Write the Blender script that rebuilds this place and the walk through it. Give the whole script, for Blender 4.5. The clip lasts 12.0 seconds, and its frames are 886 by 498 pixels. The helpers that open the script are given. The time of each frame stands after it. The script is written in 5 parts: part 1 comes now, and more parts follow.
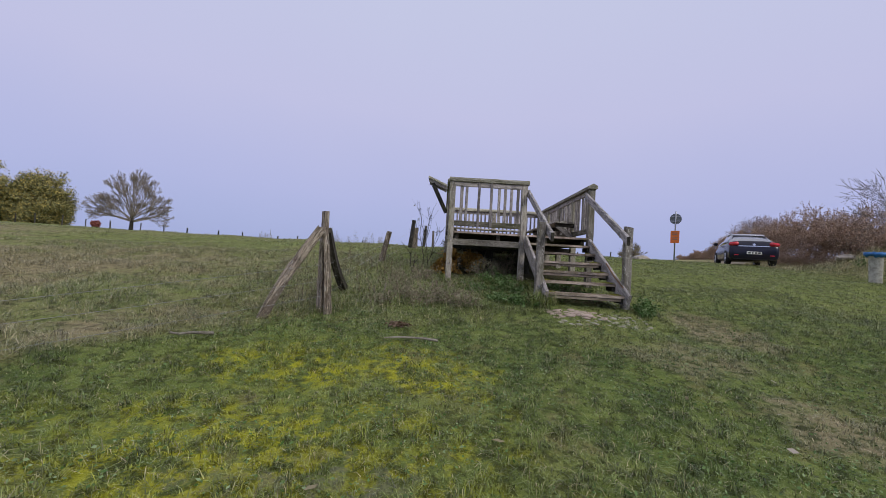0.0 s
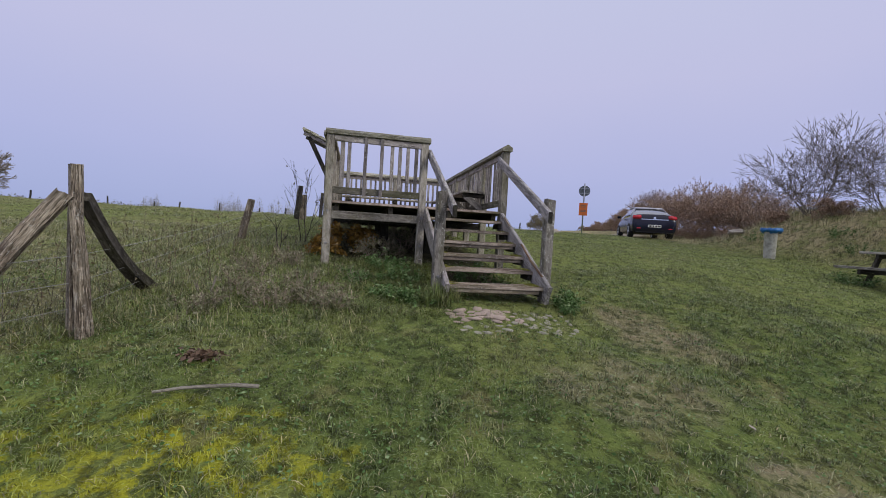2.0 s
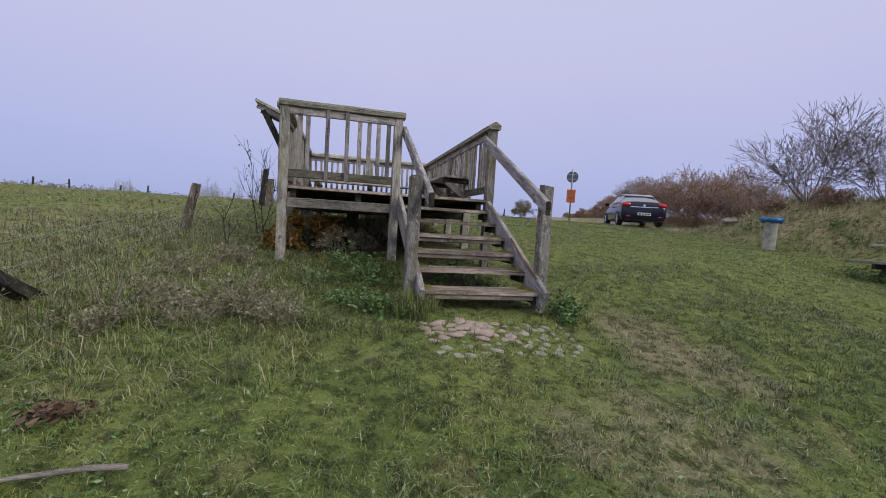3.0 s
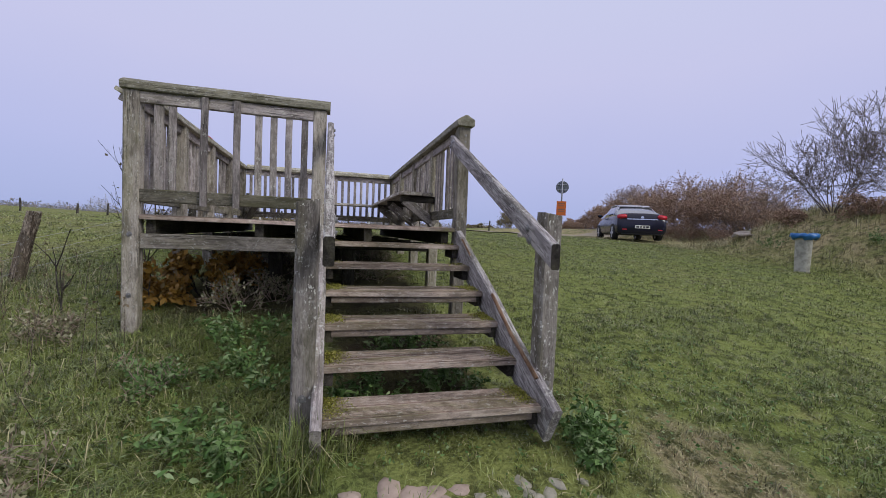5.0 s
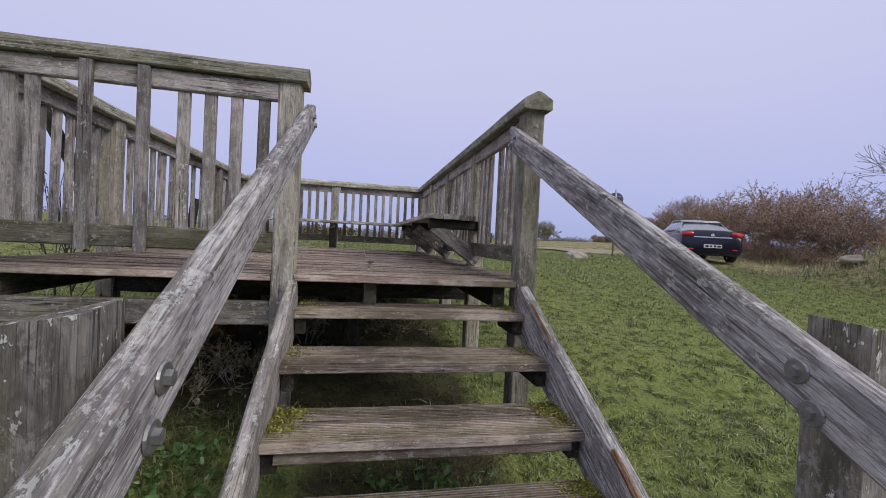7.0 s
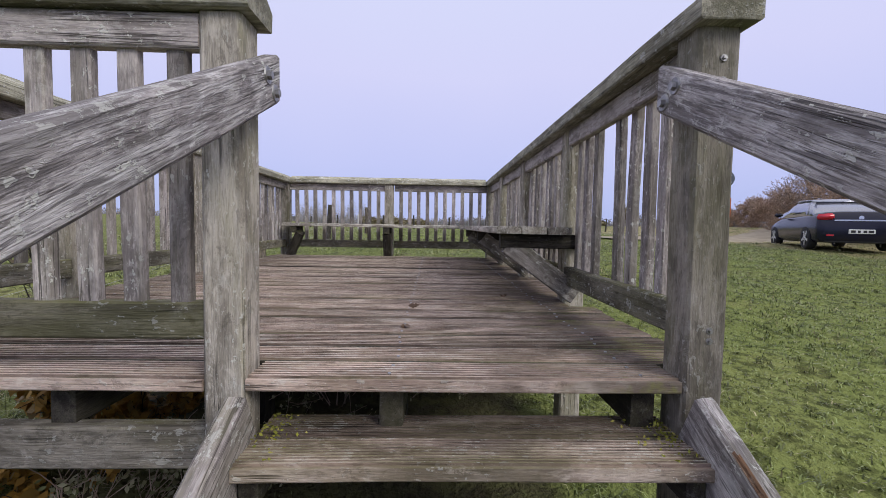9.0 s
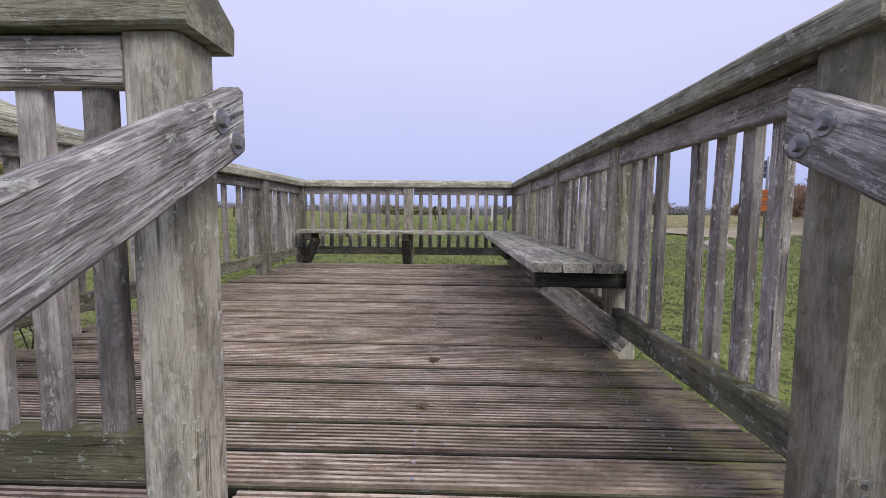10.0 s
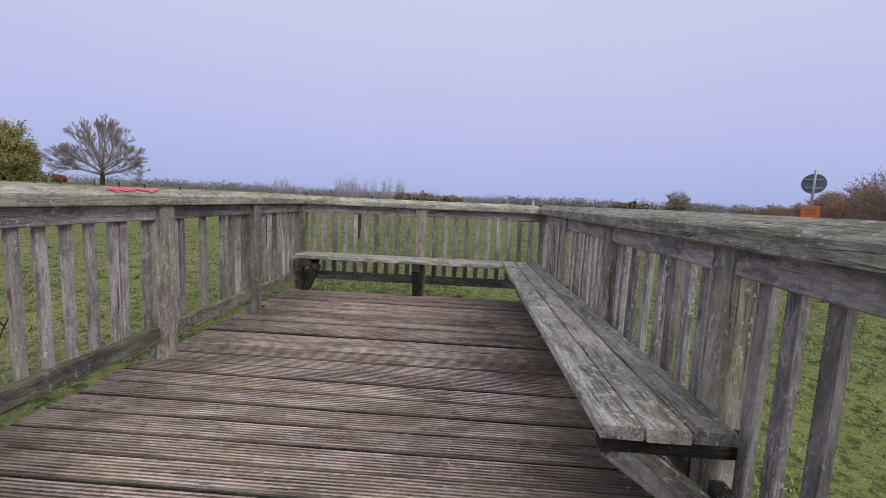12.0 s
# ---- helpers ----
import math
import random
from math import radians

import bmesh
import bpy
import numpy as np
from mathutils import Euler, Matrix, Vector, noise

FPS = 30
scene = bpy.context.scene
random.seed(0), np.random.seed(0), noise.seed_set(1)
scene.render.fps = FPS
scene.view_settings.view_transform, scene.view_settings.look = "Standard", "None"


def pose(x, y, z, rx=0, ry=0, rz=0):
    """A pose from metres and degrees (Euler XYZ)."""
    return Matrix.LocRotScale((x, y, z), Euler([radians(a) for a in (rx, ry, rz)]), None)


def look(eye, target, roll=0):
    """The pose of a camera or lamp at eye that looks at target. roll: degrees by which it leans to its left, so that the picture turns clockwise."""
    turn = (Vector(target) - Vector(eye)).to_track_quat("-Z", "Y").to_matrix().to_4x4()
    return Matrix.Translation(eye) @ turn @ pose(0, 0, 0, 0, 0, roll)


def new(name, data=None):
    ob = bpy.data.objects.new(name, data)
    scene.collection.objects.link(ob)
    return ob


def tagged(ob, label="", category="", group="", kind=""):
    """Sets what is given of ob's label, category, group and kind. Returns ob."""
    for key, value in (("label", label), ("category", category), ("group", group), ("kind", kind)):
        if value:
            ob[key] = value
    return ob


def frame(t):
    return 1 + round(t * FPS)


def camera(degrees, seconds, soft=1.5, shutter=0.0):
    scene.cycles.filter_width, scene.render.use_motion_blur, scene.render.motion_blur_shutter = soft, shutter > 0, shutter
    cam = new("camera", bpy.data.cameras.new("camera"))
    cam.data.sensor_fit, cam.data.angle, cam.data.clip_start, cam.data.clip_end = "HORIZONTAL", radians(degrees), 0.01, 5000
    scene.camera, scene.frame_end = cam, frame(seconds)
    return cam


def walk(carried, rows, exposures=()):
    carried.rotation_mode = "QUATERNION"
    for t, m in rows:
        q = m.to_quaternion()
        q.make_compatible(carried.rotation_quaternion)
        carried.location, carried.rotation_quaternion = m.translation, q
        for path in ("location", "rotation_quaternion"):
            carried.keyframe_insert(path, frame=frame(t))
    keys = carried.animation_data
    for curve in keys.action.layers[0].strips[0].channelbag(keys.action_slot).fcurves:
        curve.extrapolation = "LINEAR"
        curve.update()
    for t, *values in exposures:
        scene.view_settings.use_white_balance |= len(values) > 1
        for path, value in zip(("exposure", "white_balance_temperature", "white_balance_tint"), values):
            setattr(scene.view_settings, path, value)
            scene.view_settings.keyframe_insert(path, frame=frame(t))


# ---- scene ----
cam = camera(92.6, 12.0, soft=0.65)
PATH = [
    (0, (0.167, -0.489, 1.178), (0.165, 1.51, 1.233), 3.3),
    (0.5, (0.288, -0.064, 1.248), (0.358, 1.934, 1.296), 3.7),
    (1, (0.345, 0.421, 1.3), (0.59, 2.406, 1.299), 4.5),
    (1.5, (0.496, 0.804, 1.284), (0.8, 2.78, 1.283), 3.9),
    (2, (0.745, 1.297, 1.368), (1.148, 3.255, 1.299), 3.4),
    (2.5, (0.858, 1.759, 1.442), (1.309, 3.703, 1.31), 4.1),
    (2.7, (0.929, 1.927, 1.446), (1.392, 3.868, 1.315), 3.9),
    (4.3, (1.46, 3.412, 1.653), (1.995, 5.334, 1.514), 2.8),
    (4.5, (1.599, 3.573, 1.707), (2.129, 5.497, 1.579), 2.4),
    (5, (1.813, 3.997, 1.751), (2.35, 5.921, 1.671), 2.4),
    (5.5, (1.893, 4.369, 1.83), (2.43, 6.295, 1.788), 3.5),
    (6, (2.109, 4.867, 1.866), (2.621, 6.8, 1.821), 3.3),
    (6.5, (2.13, 5.271, 1.897), (2.578, 7.22, 1.851), 3.1),
    (7, (2.128, 5.639, 2.015), (2.516, 7.601, 1.97), 3.0),
    (7.5, (2.263, 5.98, 2.042), (2.557, 7.957, 1.998), 1.9),
    (9.3, (2.336, 6.914, 2.336), (2.349, 8.91, 2.21), 0.1),
    (9.5, (2.358, 6.982, 2.412), (2.358, 8.978, 2.277), -0.7),
    (10, (2.302, 7.175, 2.456), (2.255, 9.167, 2.286), 0.5),
    (10.5, (2.26, 7.308, 2.599), (2.207, 9.299, 2.42), 1.4),
    (11, (2.279, 7.513, 2.651), (2.222, 9.504, 2.47), 1.6),
    (11.5, (2.314, 7.667, 2.772), (2.234, 9.658, 2.598), 1.0),
    (12, (2.226, 7.861, 2.89), (2.125, 9.846, 2.664), 2.5),
]
walk(cam, [(t, look(eye, target, roll)) for t, eye, target, roll in PATH], exposures=[(0.0, -0.04), (1.0, -0.10), (2.5, -0.02), (5.0, 0.06), (7.5, 0.08), (9.5, 0.30), (10.5, 0.27), (11.5, 0.10), (12.0, 0.08)])

# ---------------------------------------------------------------- light
SUN_ELEVATION, SUN_AZIMUTH = radians(36), radians(138)
world = bpy.data.worlds.new("overcast")
scene.world = world
world.use_nodes = True
wn, wl = world.node_tree.nodes, world.node_tree.links
wn.clear()
w_out, w_bg = wn.new("ShaderNodeOutputWorld"), wn.new("ShaderNodeBackground")
w_sky = wn.new("ShaderNodeTexSky")
w_sky.sky_type, w_sky.sun_disc = "NISHITA", False
w_sky.sun_elevation, w_sky.sun_rotation = SUN_ELEVATION, SUN_AZIMUTH
w_scale = wn.new("ShaderNodeVectorMath")
w_scale.operation = "SCALE"
w_scale.inputs["Scale"].default_value = 0.08
w_tc, w_sep = wn.new("ShaderNodeTexCoord"), wn.new("ShaderNodeSeparateXYZ")
w_ramp = wn.new("ShaderNodeValToRGB")
w_noise = wn.new("ShaderNodeTexNoise")
w_noise.inputs["Scale"].default_value, w_noise.inputs["Detail"].default_value = 1.6, 3
w_add = wn.new("ShaderNodeMath")
w_add.operation = "MULTIPLY_ADD"
w_add.inputs[1].default_value, w_add.inputs[2].default_value = 0.16, -0.08
w_sum = wn.new("ShaderNodeMath")
w_sum.operation = "ADD"
els = w_ramp.color_ramp.elements
els[0].position, els[0].color = 0.0, (0.37, 0.43, 0.73, 1)
els[1].position, els[1].color = 1.0, (0.94, 0.93, 1.0, 1)
for p, c in ((0.14, (0.47, 0.50, 0.79, 1)), (0.34, (0.57, 0.575, 0.82, 1)), (0.6, (0.60, 0.63, 0.84, 1))):
    e = els.new(p)
    e.color = c
w_mix = wn.new("ShaderNodeMix")
w_mix.data_type = "RGBA"
w_mix.inputs["Factor"].default_value = 0.94
wl.new(w_tc.outputs["Generated"], w_sep.inputs[0])
wl.new(w_tc.outputs["Generated"], w_noise.inputs["Vector"])
wl.new(w_noise.outputs["Fac"], w_add.inputs[0])
wl.new(w_sep.outputs["Z"], w_sum.inputs[0])
wl.new(w_add.outputs[0], w_sum.inputs[1])
wl.new(w_sum.outputs[0], w_ramp.inputs["Fac"])
wl.new(w_sky.outputs[0], w_scale.inputs[0])
wl.new(w_scale.outputs[0], w_mix.inputs[6])
wl.new(w_ramp.outputs["Color"], w_mix.inputs[7])
wl.new(w_mix.outputs[2], w_bg.inputs["Color"])
w_bg.inputs["Strength"].default_value = 1.0
wl.new(w_bg.outputs[0], w_out.inputs[0])

sun_data = bpy.data.lights.new("sun", "SUN")
sun_data.energy, sun_data.angle, sun_data.color = 1.35, radians(22), (1.0, 0.96, 0.87)
sun = new("sun", sun_data)
sun.matrix_world = look((0, 0, 0), (-math.sin(SUN_AZIMUTH) * math.cos(SUN_ELEVATION), -math.cos(SUN_AZIMUTH) * math.cos(SUN_ELEVATION), -math.sin(SUN_ELEVATION)))


# ---------------------------------------------------------------- materials
class Nodes:
    """A small writer of node trees."""

    def __init__(self, name):
        self.mat = bpy.data.materials.new(name)
        self.mat.use_nodes = True
        self.t = self.mat.node_tree
        self.bsdf = self.t.nodes["Principled BSDF"]

    def link(self, a, b):
        self.t.links.new(a, b)

    def put(self, socket, value):
        if isinstance(value, bpy.types.NodeSocket):
            self.link(value, socket)
        elif isinstance(value, tuple) and len(value) == 3 and socket.type == "RGBA":
            socket.default_value = (*value, 1)
        else:
            socket.default_value = value

    def coords(self, kind="Object", scale=(1, 1, 1), shift=True):
        tc = self.t.nodes.new("ShaderNodeTexCoord")
        out = tc.outputs[kind]
        if shift:
            info = self.t.nodes.new("ShaderNodeObjectInfo")
            mul = self.t.nodes.new("ShaderNodeVectorMath")
            mul.operation = "MULTIPLY_ADD"
            self.link(info.outputs["Random"], mul.inputs[0])
            mul.inputs[1].default_value = (37.0, 53.0, 71.0)
            self.link(out, mul.inputs[2])
            out = mul.outputs[0]
        m = self.t.nodes.new("ShaderNodeMapping")
        m.inputs["Scale"].default_value = scale
        self.link(out, m.inputs["Vector"])
        return m.outputs[0]

    def noise(self, vec, scale, detail=4.0, rough=0.55, distort=0.0):
        n = self.t.nodes.new("ShaderNodeTexNoise")
        n.inputs["Scale"].default_value, n.inputs["Detail"].default_value = scale, detail
        n.inputs["Roughness"].default_value, n.inputs["Distortion"].default_value = rough, distort
        self.link(vec, n.inputs["Vector"])
        return n.outputs["Fac"]

    def math(self, op, a, b=0.0, clamp=False):
        n = self.t.nodes.new("ShaderNodeMath")
        n.operation, n.use_clamp = op, clamp
        self.put(n.inputs[0], a)
        self.put(n.inputs[1], b)
        return n.outputs[0]

    def step(self, v, lo, hi, to_lo=0.0, to_hi=1.0):
        n = self.t.nodes.new("ShaderNodeMapRange")
        n.interpolation_type = "SMOOTHSTEP"
        self.put(n.inputs["Value"], v)
        for k, x in (("From Min", lo), ("From Max", hi), ("To Min", to_lo), ("To Max", to_hi)):
            n.inputs[k].default_value = x
        return n.outputs["Result"]

    def mix(self, f, a, b, mode="MIX"):
        n = self.t.nodes.new("ShaderNodeMix")
        n.data_type, n.blend_type = "RGBA", mode
        self.put(n.inputs[0], f)
        self.put(n.inputs[6], a)
        self.put(n.inputs[7], b)
        return n.outputs[2]

    def random(self):
        return self.t.nodes.new("ShaderNodeObjectInfo").outputs["Random"]

    def island(self):
        return self.t.nodes.new("ShaderNodeNewGeometry").outputs["Random Per Island"]

    def up(self):
        s = self.t.nodes.new("ShaderNodeSeparateXYZ")
        self.link(self.t.nodes.new("ShaderNodeNewGeometry").outputs["Normal"], s.inputs[0])
        return s.outputs["Z"]

    def place(self):
        return self.t.nodes.new("ShaderNodeNewGeometry").outputs["Position"]

    def bump(self, h, strength=0.4, distance=0.01):
        n = self.t.nodes.new("ShaderNodeBump")
        n.inputs["Strength"].default_value, n.inputs["Distance"].default_value = strength, distance
        self.link(h, n.inputs["Height"])
        self.link(n.outputs[0], self.bsdf.inputs["Normal"])

    def done(self, color=None, rough=0.8, metal=0.0, spec=0.3):
        if color is not None:
            self.put(self.bsdf.inputs["Base Color"], color)
        self.put(self.bsdf.inputs["Roughness"], rough)
        self.bsdf.inputs["Metallic"].default_value = metal
        self.bsdf.inputs["Specular IOR Level"].default_value = spec
        return self.mat


def wood(name, dark, mid, light, lichen=0.3, algae=0.2, algae_color=(0.26, 0.255, 0.10), lichen_color=(0.72, 0.72, 0.66), grime_shade=0.0, tones=(0.55, 1.15), lines=0.4):
    """Weathered timber with its grain along the local x axis."""
    n = Nodes(name)
    cloud = n.noise(n.coords(scale=(0.55, 2.2, 2.2)), 3.4, 5, 0.68, 0.5)
    streak = n.noise(n.coords(scale=(2.0, 9, 9)), 1.7, 5, 0.68, 0.5)
    ridge = n.noise(n.coords(scale=(4.5, 62, 62)), 1.6, 4, 0.68, 0.6)
    fibre = n.noise(n.coords(scale=(16, 150, 150)), 1.8, 2, 0.55)
    stain = n.noise(n.coords(), 1.9, 4, 0.6)
    fleck = n.noise(n.coords(scale=(0.6, 1, 1)), 46, 3, 0.7)
    blot = n.noise(n.coords(scale=(0.45, 1.3, 1.3)), 6, 5, 0.7)
    c = n.mix(n.step(cloud, 0.40, 0.58), tuple(v * 0.8 for v in dark), mid)
    speck = n.noise(n.coords(scale=(0.5, 1, 1)), 24, 5, 0.8, 0.4)
    c = n.mix(n.step(speck, 0.53, 0.63, 0, 0.6), c, tuple(v * 0.45 for v in dark))
    c = n.mix(n.step(speck, 0.46, 0.36, 0, 0.55), c, light)
    c = n.mix(n.step(streak, 0.48, 0.66, 0, 0.45), c, light)
    c = n.mix(n.step(streak, 0.46, 0.33, 0, 0.45), c, tuple(v * 0.55 for v in dark))
    c = n.mix(n.step(ridge, 0.50, 0.40, 0, lines), c, tuple(v * 0.42 for v in dark))
    c = n.mix(n.step(ridge, 0.54, 0.66, 0, lines * 0.8), c, light)
    c = n.mix(n.step(fibre, 0.47, 0.36, 0, 0.3), c, tuple(v * 0.5 for v in dark))
    c = n.mix(n.step(blot, 0.52, 0.62, 0, 0.65), c, tuple(v * 0.42 for v in mid))
    crack = n.noise(n.coords(scale=(0.5, 24, 24)), 1.5, 3, 0.55, 0.5)
    line = n.step(n.math("ABSOLUTE", n.math("SUBTRACT", crack, 0.5)), 0.016, 0.004)
    line = n.math("MULTIPLY", line, n.step(stain, 0.46, 0.56))
    c = n.mix(n.math("MULTIPLY", line, 0.8), c, tuple(v * 0.18 for v in dark))
    knot = n.t.nodes.new("ShaderNodeTexVoronoi")
    n.link(n.coords(scale=(2.2, 9, 9)), knot.inputs["Vector"])
    knot.inputs["Scale"].default_value = 1.0
    c = n.mix(n.step(knot.outputs["Distance"], 0.13, 0.06, 0, 0.7), c, tuple(v * 0.4 for v in dark))
    top = n.step(n.up(), -0.2, 0.9, 0.4, 1.0)
    green = n.math("MULTIPLY", n.step(n.noise(n.coords(scale=(0.5, 3, 3)), 2.4, 5, 0.7), 0.44, 0.62, 0, algae), top)
    c = n.mix(green, c, algae_color)
    crust = n.math("MULTIPLY", n.step(n.noise(n.coords(), 17, 5, 0.78), 0.54, 0.59), n.step(n.noise(n.coords(), 3.1, 3, 0.6), 0.42, 0.58))
    spots = n.math("MULTIPLY", n.step(fleck, 0.60, 0.64), n.step(stain, 0.36, 0.52))
    spots = n.math("MAXIMUM", spots, n.math("MULTIPLY", crust, n.step(n.up(), 0.2, 0.9, 0.25, 0.85)))
    c = n.mix(n.math("MULTIPLY", spots, lichen), c, lichen_color)
    if grime_shade:
        pos = n.place()
        sep = n.t.nodes.new("ShaderNodeSeparateXYZ")
        n.link(pos, sep.inputs[0])
        # Darker towards the long edges: dirt, plus bench shade put into the colour.
        wet = n.math("ADD", sep.outputs["X"], n.math("MULTIPLY", n.math("SUBTRACT", n.noise(pos, 2.2, 5, 0.65), 0.5), 1.8))
        c = n.mix(n.step(wet, 2.35, 2.95, 0, grime_shade), c, (0.062, 0.055, 0.042))
        c = n.mix(n.math("MULTIPLY", n.step(wet, 2.5, 3.1), n.step(n.noise(pos, 5, 4, 0.7), 0.5, 0.62, 0, 0.6)), c, (0.20, 0.21, 0.05))
        c = n.mix(n.step(wet, 0.75, 0.25, 0, 0.6), c, (0.10, 0.10, 0.075))
        c = n.mix(n.step(n.noise(pos, 1.1, 5, 0.7), 0.45, 0.62, 0, 0.4), c, (0.16, 0.118, 0.088))
    tone = n.step(n.random(), 0, 1, *tones)
    c = n.mix(1.0, c, n.mix(tone, (0, 0, 0), (1, 1, 1)), "MULTIPLY")
    h = n.math("ADD", n.math("MULTIPLY", fibre, 0.3), n.math("MULTIPLY", ridge, 0.5 + lines))
    h = n.math("SUBTRACT", h, n.math("MULTIPLY", line, 0.7))
    n.bump(n.math("ADD", h, n.math("MULTIPLY", spots, 0.4)), 0.7, 0.008)
    return n.done(c, 0.85, 0, 0.25)


POST = wood("weathered_post_wood", (0.298, 0.265, 0.218), (0.491, 0.444, 0.371), (0.663, 0.609, 0.536), 0.6, 0.65, lines=0.22)
NEWEL = wood("dark_newel_wood", (0.158, 0.139, 0.121), (0.278, 0.252, 0.224), (0.42, 0.389, 0.357), 0.85, 0.35, lines=0.25)
RAIL = wood("weathered_rail_wood", (0.299, 0.262, 0.244), (0.502, 0.448, 0.426), (0.728, 0.663, 0.626), 0.7, 0.35, lines=0.25)
CAP = wood("mossy_cap_wood", (0.345, 0.324, 0.241), (0.58, 0.552, 0.414), (0.828, 0.787, 0.635), 0.85, 0.38, lines=0.4)
HANDRAIL = wood("silvered_handrail_wood", (0.325, 0.291, 0.286), (0.56, 0.515, 0.504), (0.85, 0.829, 0.818), 0.75, 0.2, tones=(0.82, 0.95), lines=0.75)
DECK = wood("brown_deck_wood", (0.494, 0.368, 0.301), (0.724, 0.564, 0.471), (0.85, 0.793, 0.69), 0.35, 0.2, grime_shade=0.75, tones=(0.78, 1.12), lines=0.1)
# Groove wood: dirt plus shade painted into the colour.
GROOVE = wood("groove_dirt_shade", (0.228, 0.168, 0.134), (0.348, 0.264, 0.214), (0.456, 0.372, 0.312), 0.1, 0.3, lines=0.1)
TREAD = wood("mossy_tread_wood", (0.277, 0.221, 0.176), (0.466, 0.378, 0.309), (0.68, 0.592, 0.504), 0.45, 0.4, (0.17, 0.17, 0.03), lines=0.12)
SEAT = wood("lichened_seat_wood", (0.331, 0.294, 0.252), (0.604, 0.546, 0.475), (0.85, 0.834, 0.747), 0.9, 0.35, lines=0.5)
# Dark copy of the wood: shade put into timbers underneath, also end grain.
UNDER = wood("shaded_and_end_grain_wood", (0.035, 0.03, 0.026), (0.075, 0.066, 0.056), (0.13, 0.12, 0.10), 0.1, 0.3)
SPLIT = wood("split_oak", (0.13, 0.095, 0.07), (0.38, 0.31, 0.235), (0.72, 0.62, 0.50), 0.4, 0.15, lines=0.9)
FRESH = wood("torn_fresh_wood", (0.26, 0.13, 0.07), (0.46, 0.27, 0.16), (0.62, 0.44, 0.30), 0.1, 0.1, lines=0.7)
# Green-brown bottom rails, with their backlit darkness put into the colour.
BOTTOM = wood("mossy_backlit_rail_wood", (0.17, 0.155, 0.115), (0.30, 0.275, 0.21), (0.46, 0.43, 0.35), 0.6, 0.7, lines=0.3)
BARK = wood("dark_bark", (0.045, 0.038, 0.033), (0.09, 0.078, 0.068), (0.15, 0.135, 0.12), 0.2, 0.2)
STICK = wood("barkless_stick", (0.30, 0.26, 0.20), (0.50, 0.45, 0.37), (0.66, 0.61, 0.52), 0.2, 0.1)


def ground_nodes(n):
    """The colours of the meadow at a place: lawn, moss, worn patches, dry field, earth with shade painted in under the
    deck.
    """
    pos = n.place()
    sep = n.t.nodes.new("ShaderNodeSeparateXYZ")
    n.link(pos, sep.inputs[0])
    x, y = sep.outputs["X"], sep.outputs["Y"]
    big, mid, fine = n.noise(pos, 0.5, 4, 0.6), n.noise(pos, 2.2, 4, 0.62), n.noise(pos, 8.5, 4, 0.7)
    c = n.mix(n.step(mid, 0.36, 0.64), (0.115, 0.175, 0.045), (0.21, 0.275, 0.065))
    c = n.mix(n.step(n.noise(pos, 4.4, 3, 0.65), 0.50, 0.66, 0, 0.35), c, (0.33, 0.39, 0.11))
    c = n.mix(n.step(big, 0.48, 0.64, 0, 0.35), c, (0.35, 0.33, 0.12))
    c = n.mix(n.step(n.noise(pos, 1.3, 5, 0.72), 0.55, 0.68, 0, 0.5), c, (0.38, 0.31, 0.15))

    c = n.mix(n.math("MULTIPLY", n.step(y, 3.0, 8.0), n.step(fine, 0.3, 0.6, 0.35, 0.65)), c, (0.335, 0.385, 0.115))

    def blob(cx, cy, rx, ry, inner=0.35):
        dx = n.math("DIVIDE", n.math("SUBTRACT", x, cx), rx)
        dy = n.math("DIVIDE", n.math("SUBTRACT", y, cy), ry)
        d = n.math("SQRT", n.math("ADD", n.math("MULTIPLY", dx, dx), n.math("MULTIPLY", dy, dy)))
        d = n.math("ADD", d, n.math("MULTIPLY", n.math("SUBTRACT", mid, 0.5), 1.9))
        return n.step(d, 1.0, inner)

    moss = n.math("MAXIMUM", blob(-0.9, 2.0, 2.3, 1.5, 0.0), blob(-1.0, 3.4, 1.6, 1.0, 0.0))
    moss = n.math("MAXIMUM", moss, blob(0.1, 3.4, 0.7, 0.8))
    c = n.mix(n.math("MULTIPLY", moss, n.step(n.noise(pos, 6.5, 4, 0.7), 0.44, 0.56, 0.1, 0.95)), c, (0.52, 0.52, 0.03))
    c = n.mix(n.math("MULTIPLY", blob(-0.5, 1.75, 0.9, 0.4), n.step(fine, 0.45, 0.6, 0, 0.7)), c, (0.21, 0.20, 0.15))
    worn = n.math("MAXIMUM", blob(3.3, 2.7, 0.5, 0.9), blob(4.0, 5.4, 0.6, 1.1))
    worn = n.math("MAXIMUM", worn, n.math("MULTIPLY", blob(2.9, 4.2, 0.8, 0.8), 0.7))
    c = n.mix(n.math("MULTIPLY", worn, n.step(fine, 0.36, 0.6, 0.25, 0.85)), c, (0.43, 0.35, 0.22))
    field = n.step(n.math("ADD", x, n.math("MULTIPLY", big, 1.2)), -0.5, -1.4)
    field = n.math("MULTIPLY", field, n.step(n.math("SUBTRACT", y, n.math("MULTIPLY", x, 1.04)), 6.2, 7.0))
    field = n.math("MULTIPLY", field, n.step(n.math("ADD", y, n.math("MULTIPLY", x, 0.55)), 9.0, 4.5, 0.32, 1.0))
    wide = n.t.nodes.new("ShaderNodeMapping")
    wide.inputs["Scale"].default_value = (0.3, 1.0, 1.0)
    n.link(pos, wide.inputs["Vector"])
